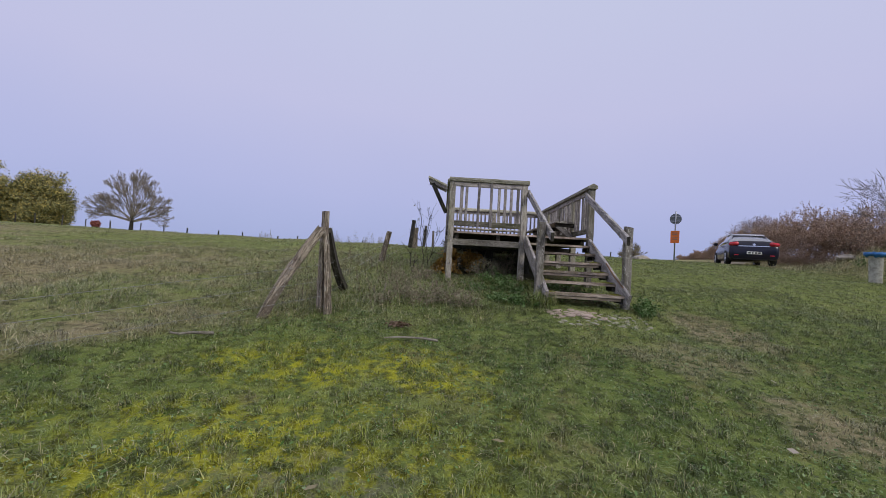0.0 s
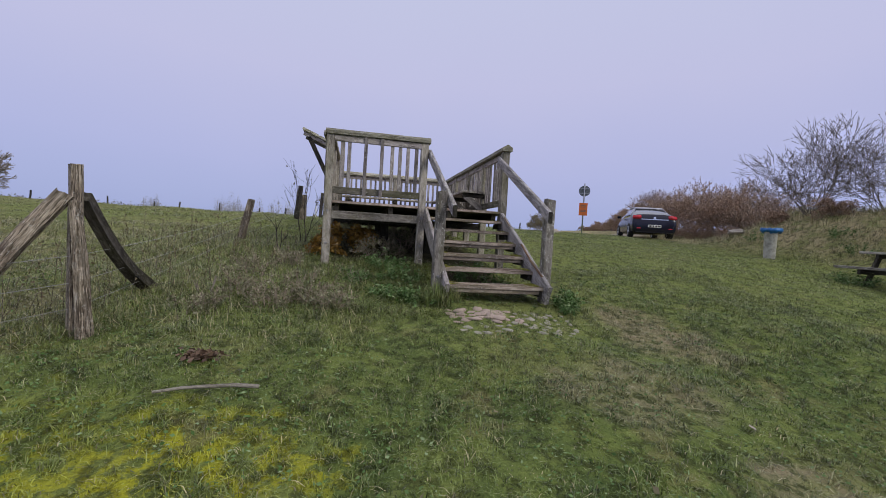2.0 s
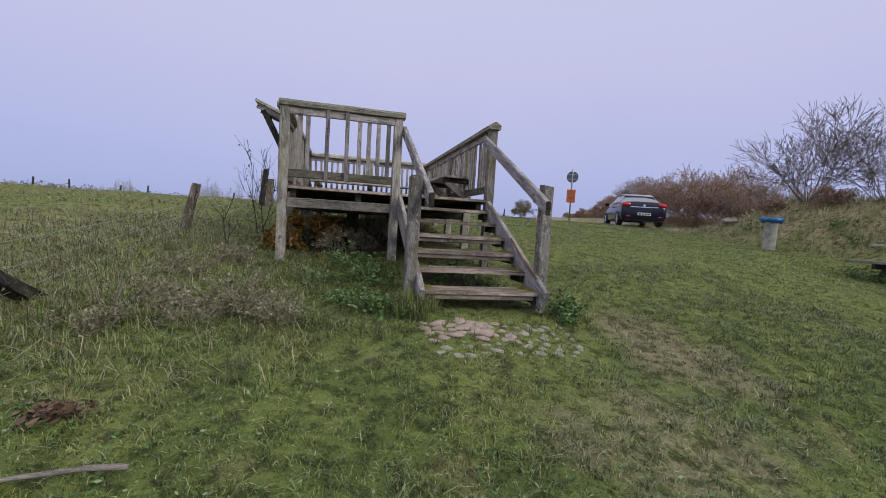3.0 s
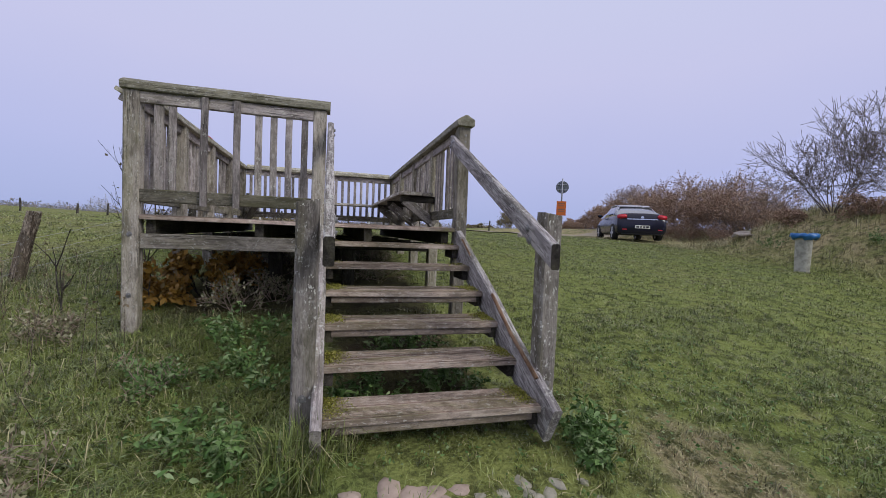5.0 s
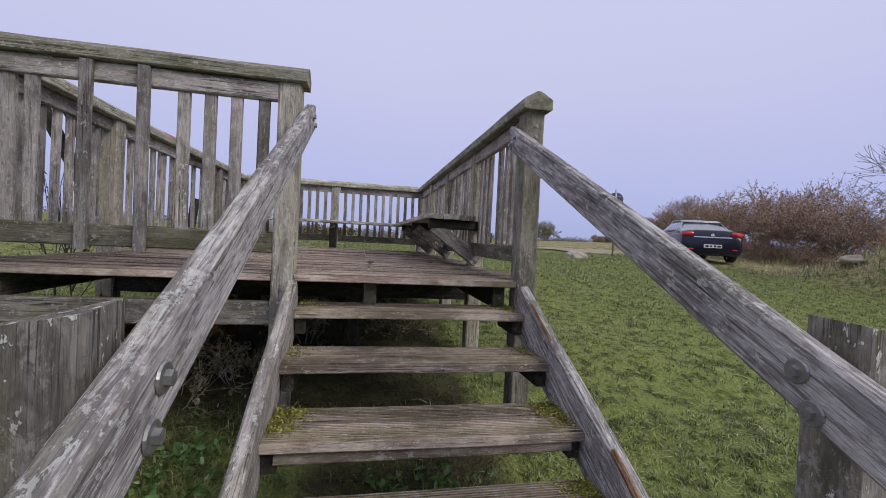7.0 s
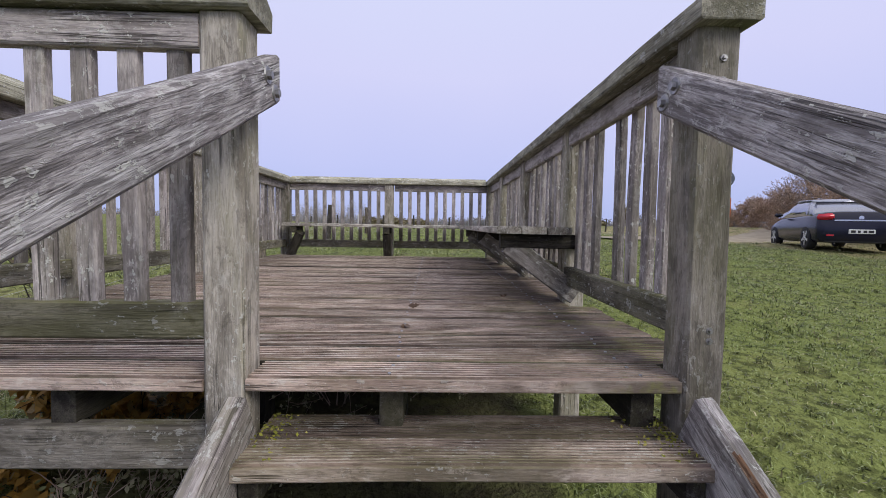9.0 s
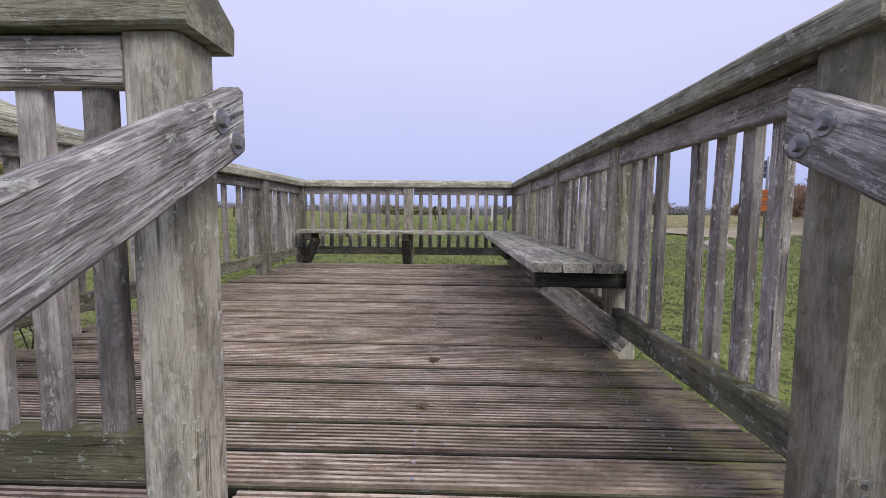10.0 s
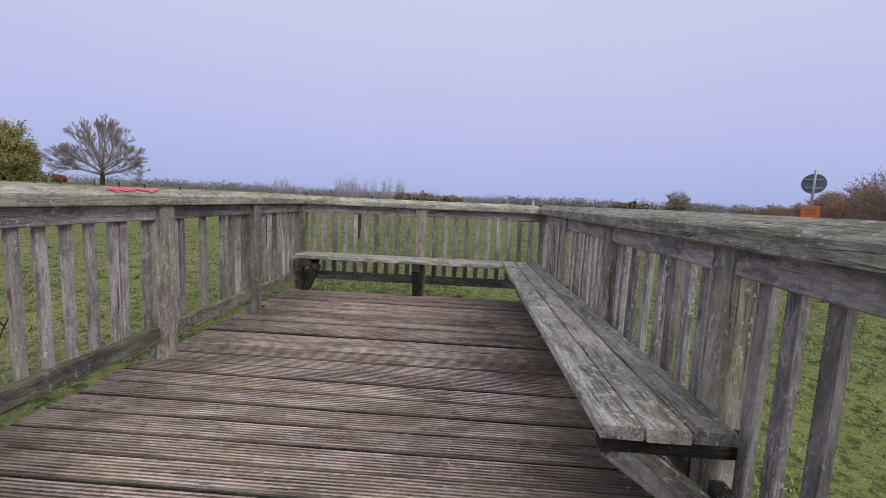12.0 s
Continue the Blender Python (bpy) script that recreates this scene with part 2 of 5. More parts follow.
    dry = n.math("ADD", n.math("MULTIPLY", n.noise(wide.outputs[0], 0.42, 4, 0.65), 0.6), n.math("MULTIPLY", n.noise(pos, 1.7, 4, 0.7), 0.4))
    c = n.mix(n.math("MULTIPLY", field, n.step(dry, 0.42, 0.58, 0.08, 0.85)), c, (0.44, 0.36, 0.21))
    bank = n.math("MULTIPLY", n.step(x, 11.6, 13.2), n.step(mid, 0.35, 0.6, 0.2, 0.9))
    bank = n.math("MULTIPLY", bank, n.step(y, 60.0, 40.0))
    c = n.mix(n.math("MULTIPLY", bank, 0.9), c, (0.68, 0.55, 0.33))
    c = n.mix(1.0, c, n.mix(n.step(fine, 0.37, 0.63, 0.42, 1.5), (0, 0, 0), (1, 1, 1)), "MULTIPLY")
    # Dark earth under deck and stairs, with their shade put into the colour.
    soil_shade = n.math("MULTIPLY", n.math("MULTIPLY", n.step(x, 0.15, 0.55), n.step(x, 3.1, 2.8)), n.math("MULTIPLY", n.step(y, 7.9, 8.5), n.step(y, 12.9, 12.6)))
    soil_shade = n.math("MAXIMUM", soil_shade, n.math("MULTIPLY", n.math("MULTIPLY", n.step(x, 1.8, 2.0), n.step(x, 3.05, 2.9)), n.math("MULTIPLY", n.step(y, 6.35, 6.7), n.step(y, 8.2, 8.0))))
    c = n.mix(n.math("MULTIPLY", soil_shade, n.step(mid, 0.3, 0.6, 0.95, 0.75)), c, (0.062, 0.047, 0.034))
    return c, mid, fine


def ground_material():
    n = Nodes("meadow_soil")
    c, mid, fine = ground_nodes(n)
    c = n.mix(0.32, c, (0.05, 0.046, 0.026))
    n.bump(n.math("ADD", fine, n.noise(n.place(), 30, 3, 0.65)), 0.9, 0.04)
    return n.done(c, 0.95, 0, 0.1)


def blade_material(name, dry=0.0):
    n = Nodes(name)
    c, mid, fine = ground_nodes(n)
    r = n.island()
    c = n.mix(n.step(r, 0.0, 1.0, 0.0, 0.35), c, (0.27, 0.35, 0.10))
    c = n.mix(n.step(r, 0.84 - dry, 0.98 - dry * 0.5, 0, 0.75), c, (0.58, 0.49, 0.30))
    c = n.mix(1.0, c, n.mix(n.step(n.math("FRACT", n.math("MULTIPLY", r, 17.3)), 0, 1, 0.3, 2.1), (0, 0, 0), (1, 1, 1)), "MULTIPLY")
    return n.done(c, 0.42, 0, 0.5)


def leaf_material(name, a, b, c):
    n = Nodes(name)
    r = n.island()
    k = n.mix(n.step(r, 0.1, 0.6), a, b)
    k = n.mix(n.step(r, 0.6, 0.95), k, c)
    k = n.mix(n.step(n.noise(n.coords(shift=False), 9, 2), 0.35, 0.7, 0, 0.35), k, tuple(v * 0.6 for v in a))
    return n.done(k, 0.6, 0, 0.3)


def plain(name, color, rough=0.6, metal=0.0, vary=0.25, scale=20.0, spec=0.4):
    n = Nodes(name)
    f = n.noise(n.coords(), scale, 4, 0.6)
    c = n.mix(n.step(f, 0.35, 0.7, 0, vary), color, tuple(v * 0.55 for v in color))
    n.bump(f, 0.15, 0.004)
    return n.done(c, n.step(f, 0.3, 0.7, rough * 0.85, min(1, rough * 1.15)), metal, spec)


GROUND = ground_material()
BLADES = blade_material("grass_blades")
DRY_BLADES = blade_material("dry_grass_blades", 0.28)
LEAF_GREEN = leaf_material("nettle_leaf", (0.075, 0.15, 0.035), (0.14, 0.235, 0.07), (0.27, 0.35, 0.17))
MOSS = leaf_material("yellow_green_moss", (0.16, 0.17, 0.025), (0.27, 0.27, 0.04), (0.36, 0.32, 0.09))
LEAF_ORANGE = leaf_material("orange_autumn_leaf", (0.30, 0.16, 0.03), (0.45, 0.26, 0.05), (0.20, 0.14, 0.05))
LEAF_YELLOW = leaf_material("yellowing_leaf", (0.17, 0.18, 0.08), (0.36, 0.33, 0.12), (0.62, 0.48, 0.13))
LEAF_RUST = leaf_material("rusty_leaf", (0.31, 0.205, 0.145), (0.43, 0.28, 0.185), (0.50, 0.38, 0.25))
LEAF_BROWN = leaf_material("withered_leaf", (0.16, 0.12, 0.07), (0.26, 0.22, 0.12), (0.33, 0.31, 0.19))
LEAF_BRAMBLE = leaf_material("bramble_leaf", (0.15, 0.165, 0.075), (0.25, 0.235, 0.13), (0.40, 0.385, 0.26))
LEAF_DARK = leaf_material("wet_brown_leaf", (0.09, 0.055, 0.035), (0.15, 0.095, 0.06), (0.21, 0.14, 0.09))
LEAF_RED = leaf_material("red_leaf", (0.42, 0.12, 0.10), (0.50, 0.19, 0.15), (0.36, 0.16, 0.11))
TWIG_PALE = plain("pale_brown_twig", (0.30, 0.255, 0.21), 0.8)
TWIG_DARK = plain("dark_thorn_twig", (0.17, 0.145, 0.13), 0.8)
TWIG = plain("grey_twig", (0.19, 0.16, 0.14), 0.8)
TWIG_RUST = plain("rusty_twig", (0.38, 0.29, 0.235), 0.8)
# Far crowns greyed and blued: the haze is put into their colours.
FAR_LEAF = leaf_material("hazed_foliage", (0.21, 0.225, 0.245), (0.27, 0.255, 0.245), (0.33, 0.275, 0.235))
FAR_TWIG = leaf_material("hazed_bare_crown", (0.34, 0.34, 0.37), (0.38, 0.37, 0.39), (0.42, 0.39, 0.38))
IRON = plain("rusted_iron", (0.25, 0.19, 0.165), 0.6, 0.5, 0.8, 70)
BOLT_STEEL = plain("dull_bolt_steel", (0.34, 0.335, 0.33), 0.45, 0.75, 0.7, 60)
ZINC = plain("galvanised_steel", (0.42, 0.43, 0.46), 0.45, 0.85, 0.4, 40)
WIRE = plain("fence_wire", (0.34, 0.34, 0.33), 0.5, 0.5)
STONE_PINK = plain("pink_cobble", (0.42, 0.33, 0.27), 0.85, 0, 0.6, 12)
STONE_GREY = plain("grey_cobble", (0.36, 0.34, 0.27), 0.85, 0, 0.6, 12)
BOULDER = plain("pale_boulder", (0.42, 0.37, 0.31), 0.9, 0, 0.6, 5)
CONCRETE = plain("washed_concrete", (0.46, 0.45, 0.38), 0.9, 0, 0.9, 11)
BAG = plain("blue_bag", (0.03, 0.16, 0.42), 0.35, 0, 0.5, 10)
ORANGE = plain("orange_sign_paint", (0.66, 0.16, 0.03), 0.5, 0, 0.2)
SIGN_GREY = plain("grey_sign_back", (0.17, 0.185, 0.20), 0.5, 0.4, 0.3)
PINK = plain("pink_spray_paint", (0.85, 0.12, 0.20), 0.6, 0, 0.3, 30)
CAR_PAINT = plain("midnight_blue_paint", (0.010, 0.011, 0.026), 0.22, 0.0, 0.1, 3, 0.4)
# Pale roof colour stands in for the sky mirrored on the car's top.
CAR_ROOF = plain("sky_sheen_roof_paint", (0.42, 0.43, 0.48), 0.3, 0.5, 0.1, 3)
CAR_GLASS = plain("tinted_car_glass", (0.36, 0.37, 0.41), 0.08, 0.75, 0.1, 3, 0.8)
RUBBER = plain("tyre_rubber", (0.022, 0.022, 0.023), 0.85)
ALLOY = plain("alloy_rim", (0.62, 0.63, 0.65), 0.3, 0.8, 0.15)
CHROME = plain("chrome_trim", (0.72, 0.73, 0.76), 0.15, 1.0, 0.05)
LAMP_RED = plain("red_lamp_lens", (0.62, 0.03, 0.05), 0.2, 0, 0.2, 30, 0.6)
PLATE = plain("number_plate_white", (0.72, 0.72, 0.70), 0.4, 0, 0.05)
BLACK = plain("black_plastic", (0.02, 0.02, 0.022), 0.6)
SAND = plain("sandy_gravel", (0.36, 0.31, 0.23), 0.95, 0, 0.45, 2.0, 0.1)
WHITE_PAINT = plain("white_marker_paint", (0.7, 0.7, 0.68), 0.6)


# ---------------------------------------------------------------- building helpers
WORLD = {}
rng = random.Random(7)
nrng = np.random.default_rng(11)


def place(ob, m, parent=None):
    WORLD[ob.name] = m
    if parent is not None:
        ob.parent = parent
        ob.matrix_basis = WORLD[parent.name].inverted() @ m
    else:
        ob.matrix_basis = m
    return ob


def thing(name, at, label, category, group="", kind="", turn=0.0):
    return tagged(place(new(name), pose(*at, 0, 0, turn)), label, category, group, kind)


def mesh_of(name, verts, faces, material, smooth=False):
    me = bpy.data.meshes.new(name)
    me.from_pydata([tuple(v) for v in verts], [], faces)
    me.materials.append(material)
    if smooth:
        me.polygons.foreach_set("use_smooth", [True] * len(me.polygons))
    me.update()
    return me


def part(name, me, parent, m=None, label=""):
    ob = place(new(name, me), m if m is not None else Matrix(), parent)
    return tagged(ob, label) if label else ob


def from_bm(name, bm, material, smooth=False):
    me = bpy.data.meshes.new(name)
    bmesh.ops.recalc_face_normals(bm, faces=bm.faces)
    bm.to_mesh(me)
    bm.free()
    me.materials.append(material)
    if smooth:
        me.polygons.foreach_set("use_smooth", [True] * len(me.polygons))
    return me


def section(w, h, ch=0.006):
    a, b = w / 2, h / 2
    return [(-a + ch, -b), (a - ch, -b), (a, -b + ch), (a, b - ch), (a - ch, b), (-a + ch, b), (-a, b - ch), (-a, -b + ch)]


def cap_section(w, side, ridge, ch=0.006):
    a = w / 2
    return [(-a + ch, 0), (a - ch, 0), (a, ch), (a, side - ch), (a - ch, side), (0.012, ridge), (-0.012, ridge), (-a + ch, side), (-a, side - ch), (-a, ch)]


def ribbed_section(w, h, ribs=9, deep=0.007):
    pts = [(-w / 2 + 0.003, -h / 2), (w / 2 - 0.003, -h / 2), (w / 2, -h / 2 + 0.004), (w / 2, h / 2 - 0.006)]
    p = (w - 0.018) / ribs
    for i in range(ribs):
        r = w / 2 - 0.009 - i * p
        pts += [(r, h / 2), (r - p * 0.50, h / 2), (r - p * 0.55, h / 2 - deep), (r - p * 0.95, h / 2 - deep)]
    return pts + [(-w / 2, h / 2 - 0.006), (-w / 2, -h / 2 + 0.004)]


def bar_mesh(name, length, prof, material, seg=0.35, wob=0.002, seed=0):
    """A timber along local x from 0 to length with the given section and slightly uneven faces."""
    r = random.Random(seed)
    n, k = max(1, int(length / seg)), len(prof)
    verts, faces = [], []
    for i in range(n + 1):
        dy, dz = r.uniform(-wob, wob), r.uniform(-wob, wob)
        for y, z in prof:
            end = 0.0 if 0 < i < n else r.uniform(-wob, wob) * 0.8
            verts.append((length * i / n + end, y + dy, z + dz))
    for i in range(n):
        for j in range(k):
            a, b = i * k + j, i * k + (j + 1) % k
            faces.append((a, b, b + k, a + k))
    faces.append(tuple(range(k - 1, -1, -1)))
    faces.append(tuple(n * k + j for j in range(k)))
    return mesh_of(name, verts, faces, material)


def darken_grooves(ob, ribs, edge):
    """Gives the groove floors and walls of a ribbed board a darker wood, dirt and shade in one."""
    ob.data.materials.append(GROOVE)
    slot = len(ob.data.materials) - 1
    floors = {4 + 4 * i + k for i in range(ribs) for k in (1, 2)}
    for f in ob.data.polygons:
        if f.index < len(ob.data.polygons) - 2 and f.index % edge in floors:
            f.material_index = slot


def along(p0, p1, up=(0, 0, 1)):
    p0, p1 = Vector(p0), Vector(p1)
    x = (p1 - p0).normalized()
    z = Vector(up)
    if abs(x.dot(z)) > 0.98:
        z = Vector((0, 1, 0))
    y = z.cross(x).normalized()
    z = x.cross(y)
    m = Matrix((x, y, z)).transposed().to_4x4()
    m.translation = p0
    return m


def timber(name, parent, p0, p1, w, h, material, up=(0, 0, 1), prof=None, label="", seed=None, ch=0.006, wob=0.002):
    """One timber from p0 to p1 (axis), w across and h along up."""
    seed = rng.randrange(10**6) if seed is None else seed
    length = (Vector(p1) - Vector(p0)).length
    me = bar_mesh(name, length, prof or section(w, h, ch), material, seed=seed, wob=wob)
    return part(name, me, parent, along(p0, p1, up), label)


def bolt_mesh():
    bm = bmesh.new()
    bmesh.ops.create_cone(bm, cap_ends=True, segments=14, radius1=0.021, radius2=0.019, depth=0.004, matrix=Matrix.Translation((0, 0, 0.002)))
    bmesh.ops.create_cone(bm, cap_ends=True, segments=6, radius1=0.011, radius2=0.010, depth=0.011, matrix=Matrix.Translation((0, 0, 0.009)))
    return from_bm("bolt", bm, BOLT_STEEL)


BOLT = bolt_mesh()


def bolt(parent, at, normal):
    return part("bolt", BOLT, parent, Matrix.Translation(at) @ Vector(normal).to_track_quat("Z", "Y").to_matrix().to_4x4(), "dull steel hexagon bolt with washer")


def tubes(name, segs, material, sides=3, least=0.0):
    """Tapered twigs: rows of start, end, start radius, end radius."""
    a = np.array([s[0] for s in segs], float)
    b = np.array([s[1] for s in segs], float)
    ra, rb = np.maximum([s[2] for s in segs], least), np.maximum([s[3] for s in segs], least)
    d = b - a
    d /= np.linalg.norm(d, axis=1, keepdims=True) + 1e-9
    ref = np.where(np.abs(d[:, 2:3]) > 0.9, [[1.0, 0, 0]], [[0, 0, 1.0]])
    u = np.cross(d, ref)
    u /= np.linalg.norm(u, axis=1, keepdims=True)
    v = np.cross(d, u)
    rings = []
    for base, r in ((a, ra), (b, rb)):
        for k in range(sides):
            t = 2 * math.pi * k / sides
            rings.append(base + r[:, None] * (math.cos(t) * u + math.sin(t) * v))
    verts = np.stack(rings, 1).reshape(-1, 3)
    i = np.arange(len(segs))[:, None] * 2 * sides
    quads = np.concatenate([np.stack([i[:, 0] + k, i[:, 0] + (k + 1) % sides, i[:, 0] + sides + (k + 1) % sides, i[:, 0] + sides + k], 1) for k in range(sides)])
    return quick_mesh(name, verts, quads, material)


def quick_mesh(name, verts, faces, material):
    faces = np.asarray(faces)
    me = bpy.data.meshes.new(name)
    me.vertices.add(len(verts))
    me.vertices.foreach_set("co", np.asarray(verts, np.float32).ravel())
    k = faces.shape[1]
    me.loops.add(faces.size)
    me.loops.foreach_set("vertex_index", faces.astype(np.int32).ravel())
    me.polygons.add(len(faces))
    me.polygons.foreach_set("loop_start", np.arange(0, faces.size, k, dtype=np.int32))
    me.materials.append(material)
    me.update(calc_edges=True)
    return me


def leaves_mesh(name, centres, size, material, r, flat=0.0):
    """Small folded leaves, two triangles each."""
    n = len(centres)
    c = np.asarray(centres, float)
    d = r.normal(size=(n, 3))
    d[:, 2] *= 1 - flat
    d /= np.linalg.norm(d, axis=1, keepdims=True)
    e = r.normal(size=(n, 3))
    e[:, 2] *= 1 - flat
    e -= d * (d * e).sum(1, keepdims=True)
    e /= np.linalg.norm(e, axis=1, keepdims=True)
    s = size * r.uniform(0.6, 1.3, (n, 1))
    verts = np.stack([c - d * s * 0.5, c + e * s * 0.3, c + d * s * 0.55, c - e * s * 0.3], 1).reshape(-1, 3)
    i = np.arange(n)[:, None] * 4
    return quick_mesh(name, verts, np.concatenate([i + [[0, 1, 2]], i + [[0, 2, 3]]]), material)


def pointed_leaves(name, centres, size, material, r, flat=0.0):
    """Pointed leaves folded along the midrib, six triangles each."""
    n = len(centres)
    c = np.asarray(centres, float)
    d = r.normal(size=(n, 3))
    d[:, 2] *= 1 - flat
    d /= np.linalg.norm(d, axis=1, keepdims=True)
    e = r.normal(size=(n, 3))
    e[:, 2] *= 1 - flat
    e -= d * (d * e).sum(1, keepdims=True)
    e /= np.linalg.norm(e, axis=1, keepdims=True)
    f = np.cross(d, e) * np.where(np.cross(d, e)[:, 2:3] < 0, -1, 1)
    s = size * r.uniform(0.5, 1.3, (n, 1))
    rows = [c - d * s * 0.5, c - d * s * 0.2 + e * s * 0.24 + f * s * 0.08, c - d * s * 0.2 - e * s * 0.24 + f * s * 0.08, c - d * s * 0.15,
            c + d * s * 0.2 + e * s * 0.17 + f * s * 0.04, c + d * s * 0.2 - e * s * 0.17 + f * s * 0.04, c + d * s * 0.6 - f * s * 0.14]
    verts = np.stack(rows, 1).reshape(-1, 3)
    i = np.arange(n)[:, None] * 7
    return quick_mesh(name, verts, np.concatenate([i + [t] for t in ([0, 3, 1], [0, 2, 3], [1, 3, 4], [3, 2, 5], [4, 3, 6], [3, 5, 6])]), material)


# ---------------------------------------------------------------- ground
def smooth(t):
    t = np.clip(t, 0, 1)
    return t * t * (3 - 2 * t)


def ground_z(x, y):
    """The height of the ground: a slope up to a flat hilltop, a bank to the east, a far rise to the north-west."""
    x, y = np.asarray(x, float), np.asarray(y, float)
    z = -0.75 + 2.62 / (1 + np.exp(-np.clip((y - 6.3) / 4.25, -30, 30)))
    z = z + 0.10 * smooth((-x - 0.8) / 1.6) * smooth((y - 1) / 3) * smooth((12 - y) / 5)
    z = z + 0.12 * smooth((x - 3.5) / 3) * smooth((13 - y) / 5)
    z = z + 1.5 * smooth((x - 11.4 - 0.12 * (y - 9)) / 3.4) * smooth((15.5 - y) / 3.0) * smooth((y + 6) / 8)
    z = z + 0.55 * smooth((x - 16.5) / 4) * smooth((y - 14) / 5)
    z = z + 1.25 * smooth((-x - 12) / 40) * smooth((y - 18) / 45)
    far = np.hypot(x, y - 10)
    z = z - 7.0 * smooth((far - 95) / 400)
    z = z + (0.022 * np.sin(1.9 * x + 0.7 * y) + 0.018 * np.sin(2.7 * y - 1.3 * x + 1) + 0.012 * np.sin(5.1 * x + 3.7 * y)) * smooth((60 - far) / 40)
    return z


def gz(x, y):
    return float(ground_z(x, y))


def graded(lo, hi, fine_lo, fine_hi, step, grow):
    a = list(np.arange(fine_lo, fine_hi + 1e-6, step))
    s, p = step, fine_hi
    while p < hi:
        s *= grow
        p += s
        a.append(p)
    s, p = step, fine_lo
    while p > lo:
        s *= grow
        p -= s
        a.insert(0, p)
    return np.array(a)


gx, gy = graded(-2500, 2500, -8, 16, 0.16, 1.12), graded(-2500, 2500, -3, 22, 0.16, 1.12)
GX, GY = np.meshgrid(gx, gy)
gv = np.stack([GX, GY, ground_z(GX, GY)], -1).reshape(-1, 3)
nx = len(gx)
ii = (np.arange(len(gy) - 1)[:, None] * nx + np.arange(nx - 1)[None]).ravel()
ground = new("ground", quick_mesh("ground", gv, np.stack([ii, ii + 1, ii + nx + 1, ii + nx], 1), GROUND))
ground.data.polygons.foreach_set("use_smooth", [True] * len(ground.data.polygons))
tagged(ground, "rough meadow ground with moss and worn patches", "ground", kind="structure")


def draped_strip(name, pts, width, lift, material, label, category):
    """A strip of ground cover with ragged edges that follows the ground."""
    verts, faces = [], []
    r = random.Random(5)
    line = []
    for (x0, y0), (x1, y1) in zip(pts, pts[1:]):
        for k in range(24):
            line.append((x0 + (x1 - x0) * k / 24, y0 + (y1 - y0) * k / 24))
    line.append(pts[-1])
    for i, (x, y) in enumerate(line):
        q0, q1 = line[max(0, i - 1)], line[min(len(line) - 1, i + 1)]
        d = Vector((q1[0] - q0[0], q1[1] - q0[1])).normalized()
        w = width / 2 * r.uniform(0.86, 1.1)
        for s in (-1, -0.5, 0, 0.5, 1):
            px, py = x - d.y * w * s, y + d.x * w * s
            verts.append((px, py, gz(px, py) + lift * (1 - 0.9 * abs(s) ** 4)))
    for i in range(len(line) - 1):
        for s in range(4):
            a = i * 5 + s
            faces.append((a, a + 5, a + 6, a + 1))
    ob = new(name, mesh_of(name, verts, faces, material, True))
    return tagged(ob, label, category, kind="structure")


draped_strip("track", [(8.9, 21.8), (13, 24.2), (20, 26.5), (40, 33)], 4.6, 0.05, SAND, "pale sandy gravel track across the hilltop", "track")

# ---------------------------------------------------------------- viewing platform
DECK_Z, CAP_UNDER, TOP_LO, BOT_LO, BOT_HI = 1.795, 2.785, 2.69, 1.895, 2.0
XL, XR, YF, YB = 0.258, 3.145, 8.03, 12.83     # axes of the four rows of posts
platform = thing("viewing_platform", (1.7, 10.4, gz(1.7, 10.4)), "weathered grey timber viewing platform on tall posts", "platform")


def upright(x, y, top, low=None, w=0.14, name="post", parent=platform, material=POST, label=""):
    low = gz(x, y) - 0.12 if low is None else low
    return timber(name, parent, (x, y, low), (x, y, top), w, w, material, up=(0, 1, 0), ch=0.01, label=label)


SIDE_Y = (9.30, 10.49, 11.67)
XP = 3.095
for x in (XL, XR):
    upright(XP if x > 1 else 0.288, YF, CAP_UNDER, w=0.118)
    for y in SIDE_Y:
        upright(x, y, CAP_UNDER, w=0.122)
    upright(x, YB, CAP_UNDER, w=0.122)
upright(1.738, YF, CAP_UNDER, w=0.115)
upright(1.705, YB, CAP_UNDER, w=0.122)


def railing(a, b, label="weathered timber railing with square balusters"):
    """An Empty under the platform that carries one side of the railing."""
    mid = (Vector(a) + Vector(b)) / 2
    return tagged(place(new("railing"), Matrix.Translation((mid.x, mid.y, DECK_Z)), platform), label)


BALUSTER = {}


def baluster(parent, x, y, lo=BOT_HI - 0.02, hi=TOP_LO + 0.03, w=0.05, d=0.034, turn=0.0, tilt=0.0):
    key = (round(hi - lo, 3), w, d, rng.randrange(4))
    if key not in BALUSTER:
        BALUSTER[key] = bar_mesh("baluster", hi - lo, section(w, d, 0.005), RAIL, seed=rng.randrange(10**6), wob=0.0025)
    m = pose(x, y, lo, tilt, 0, turn) @ Matrix(((0, 1, 0, 0), (0, 0, 1, 0), (1, 0, 0, 0), (0, 0, 0, 1)))
    return part("baluster", BALUSTER[key], parent, m)


CAPS = cap_section(0.17, 0.055, 0.088)


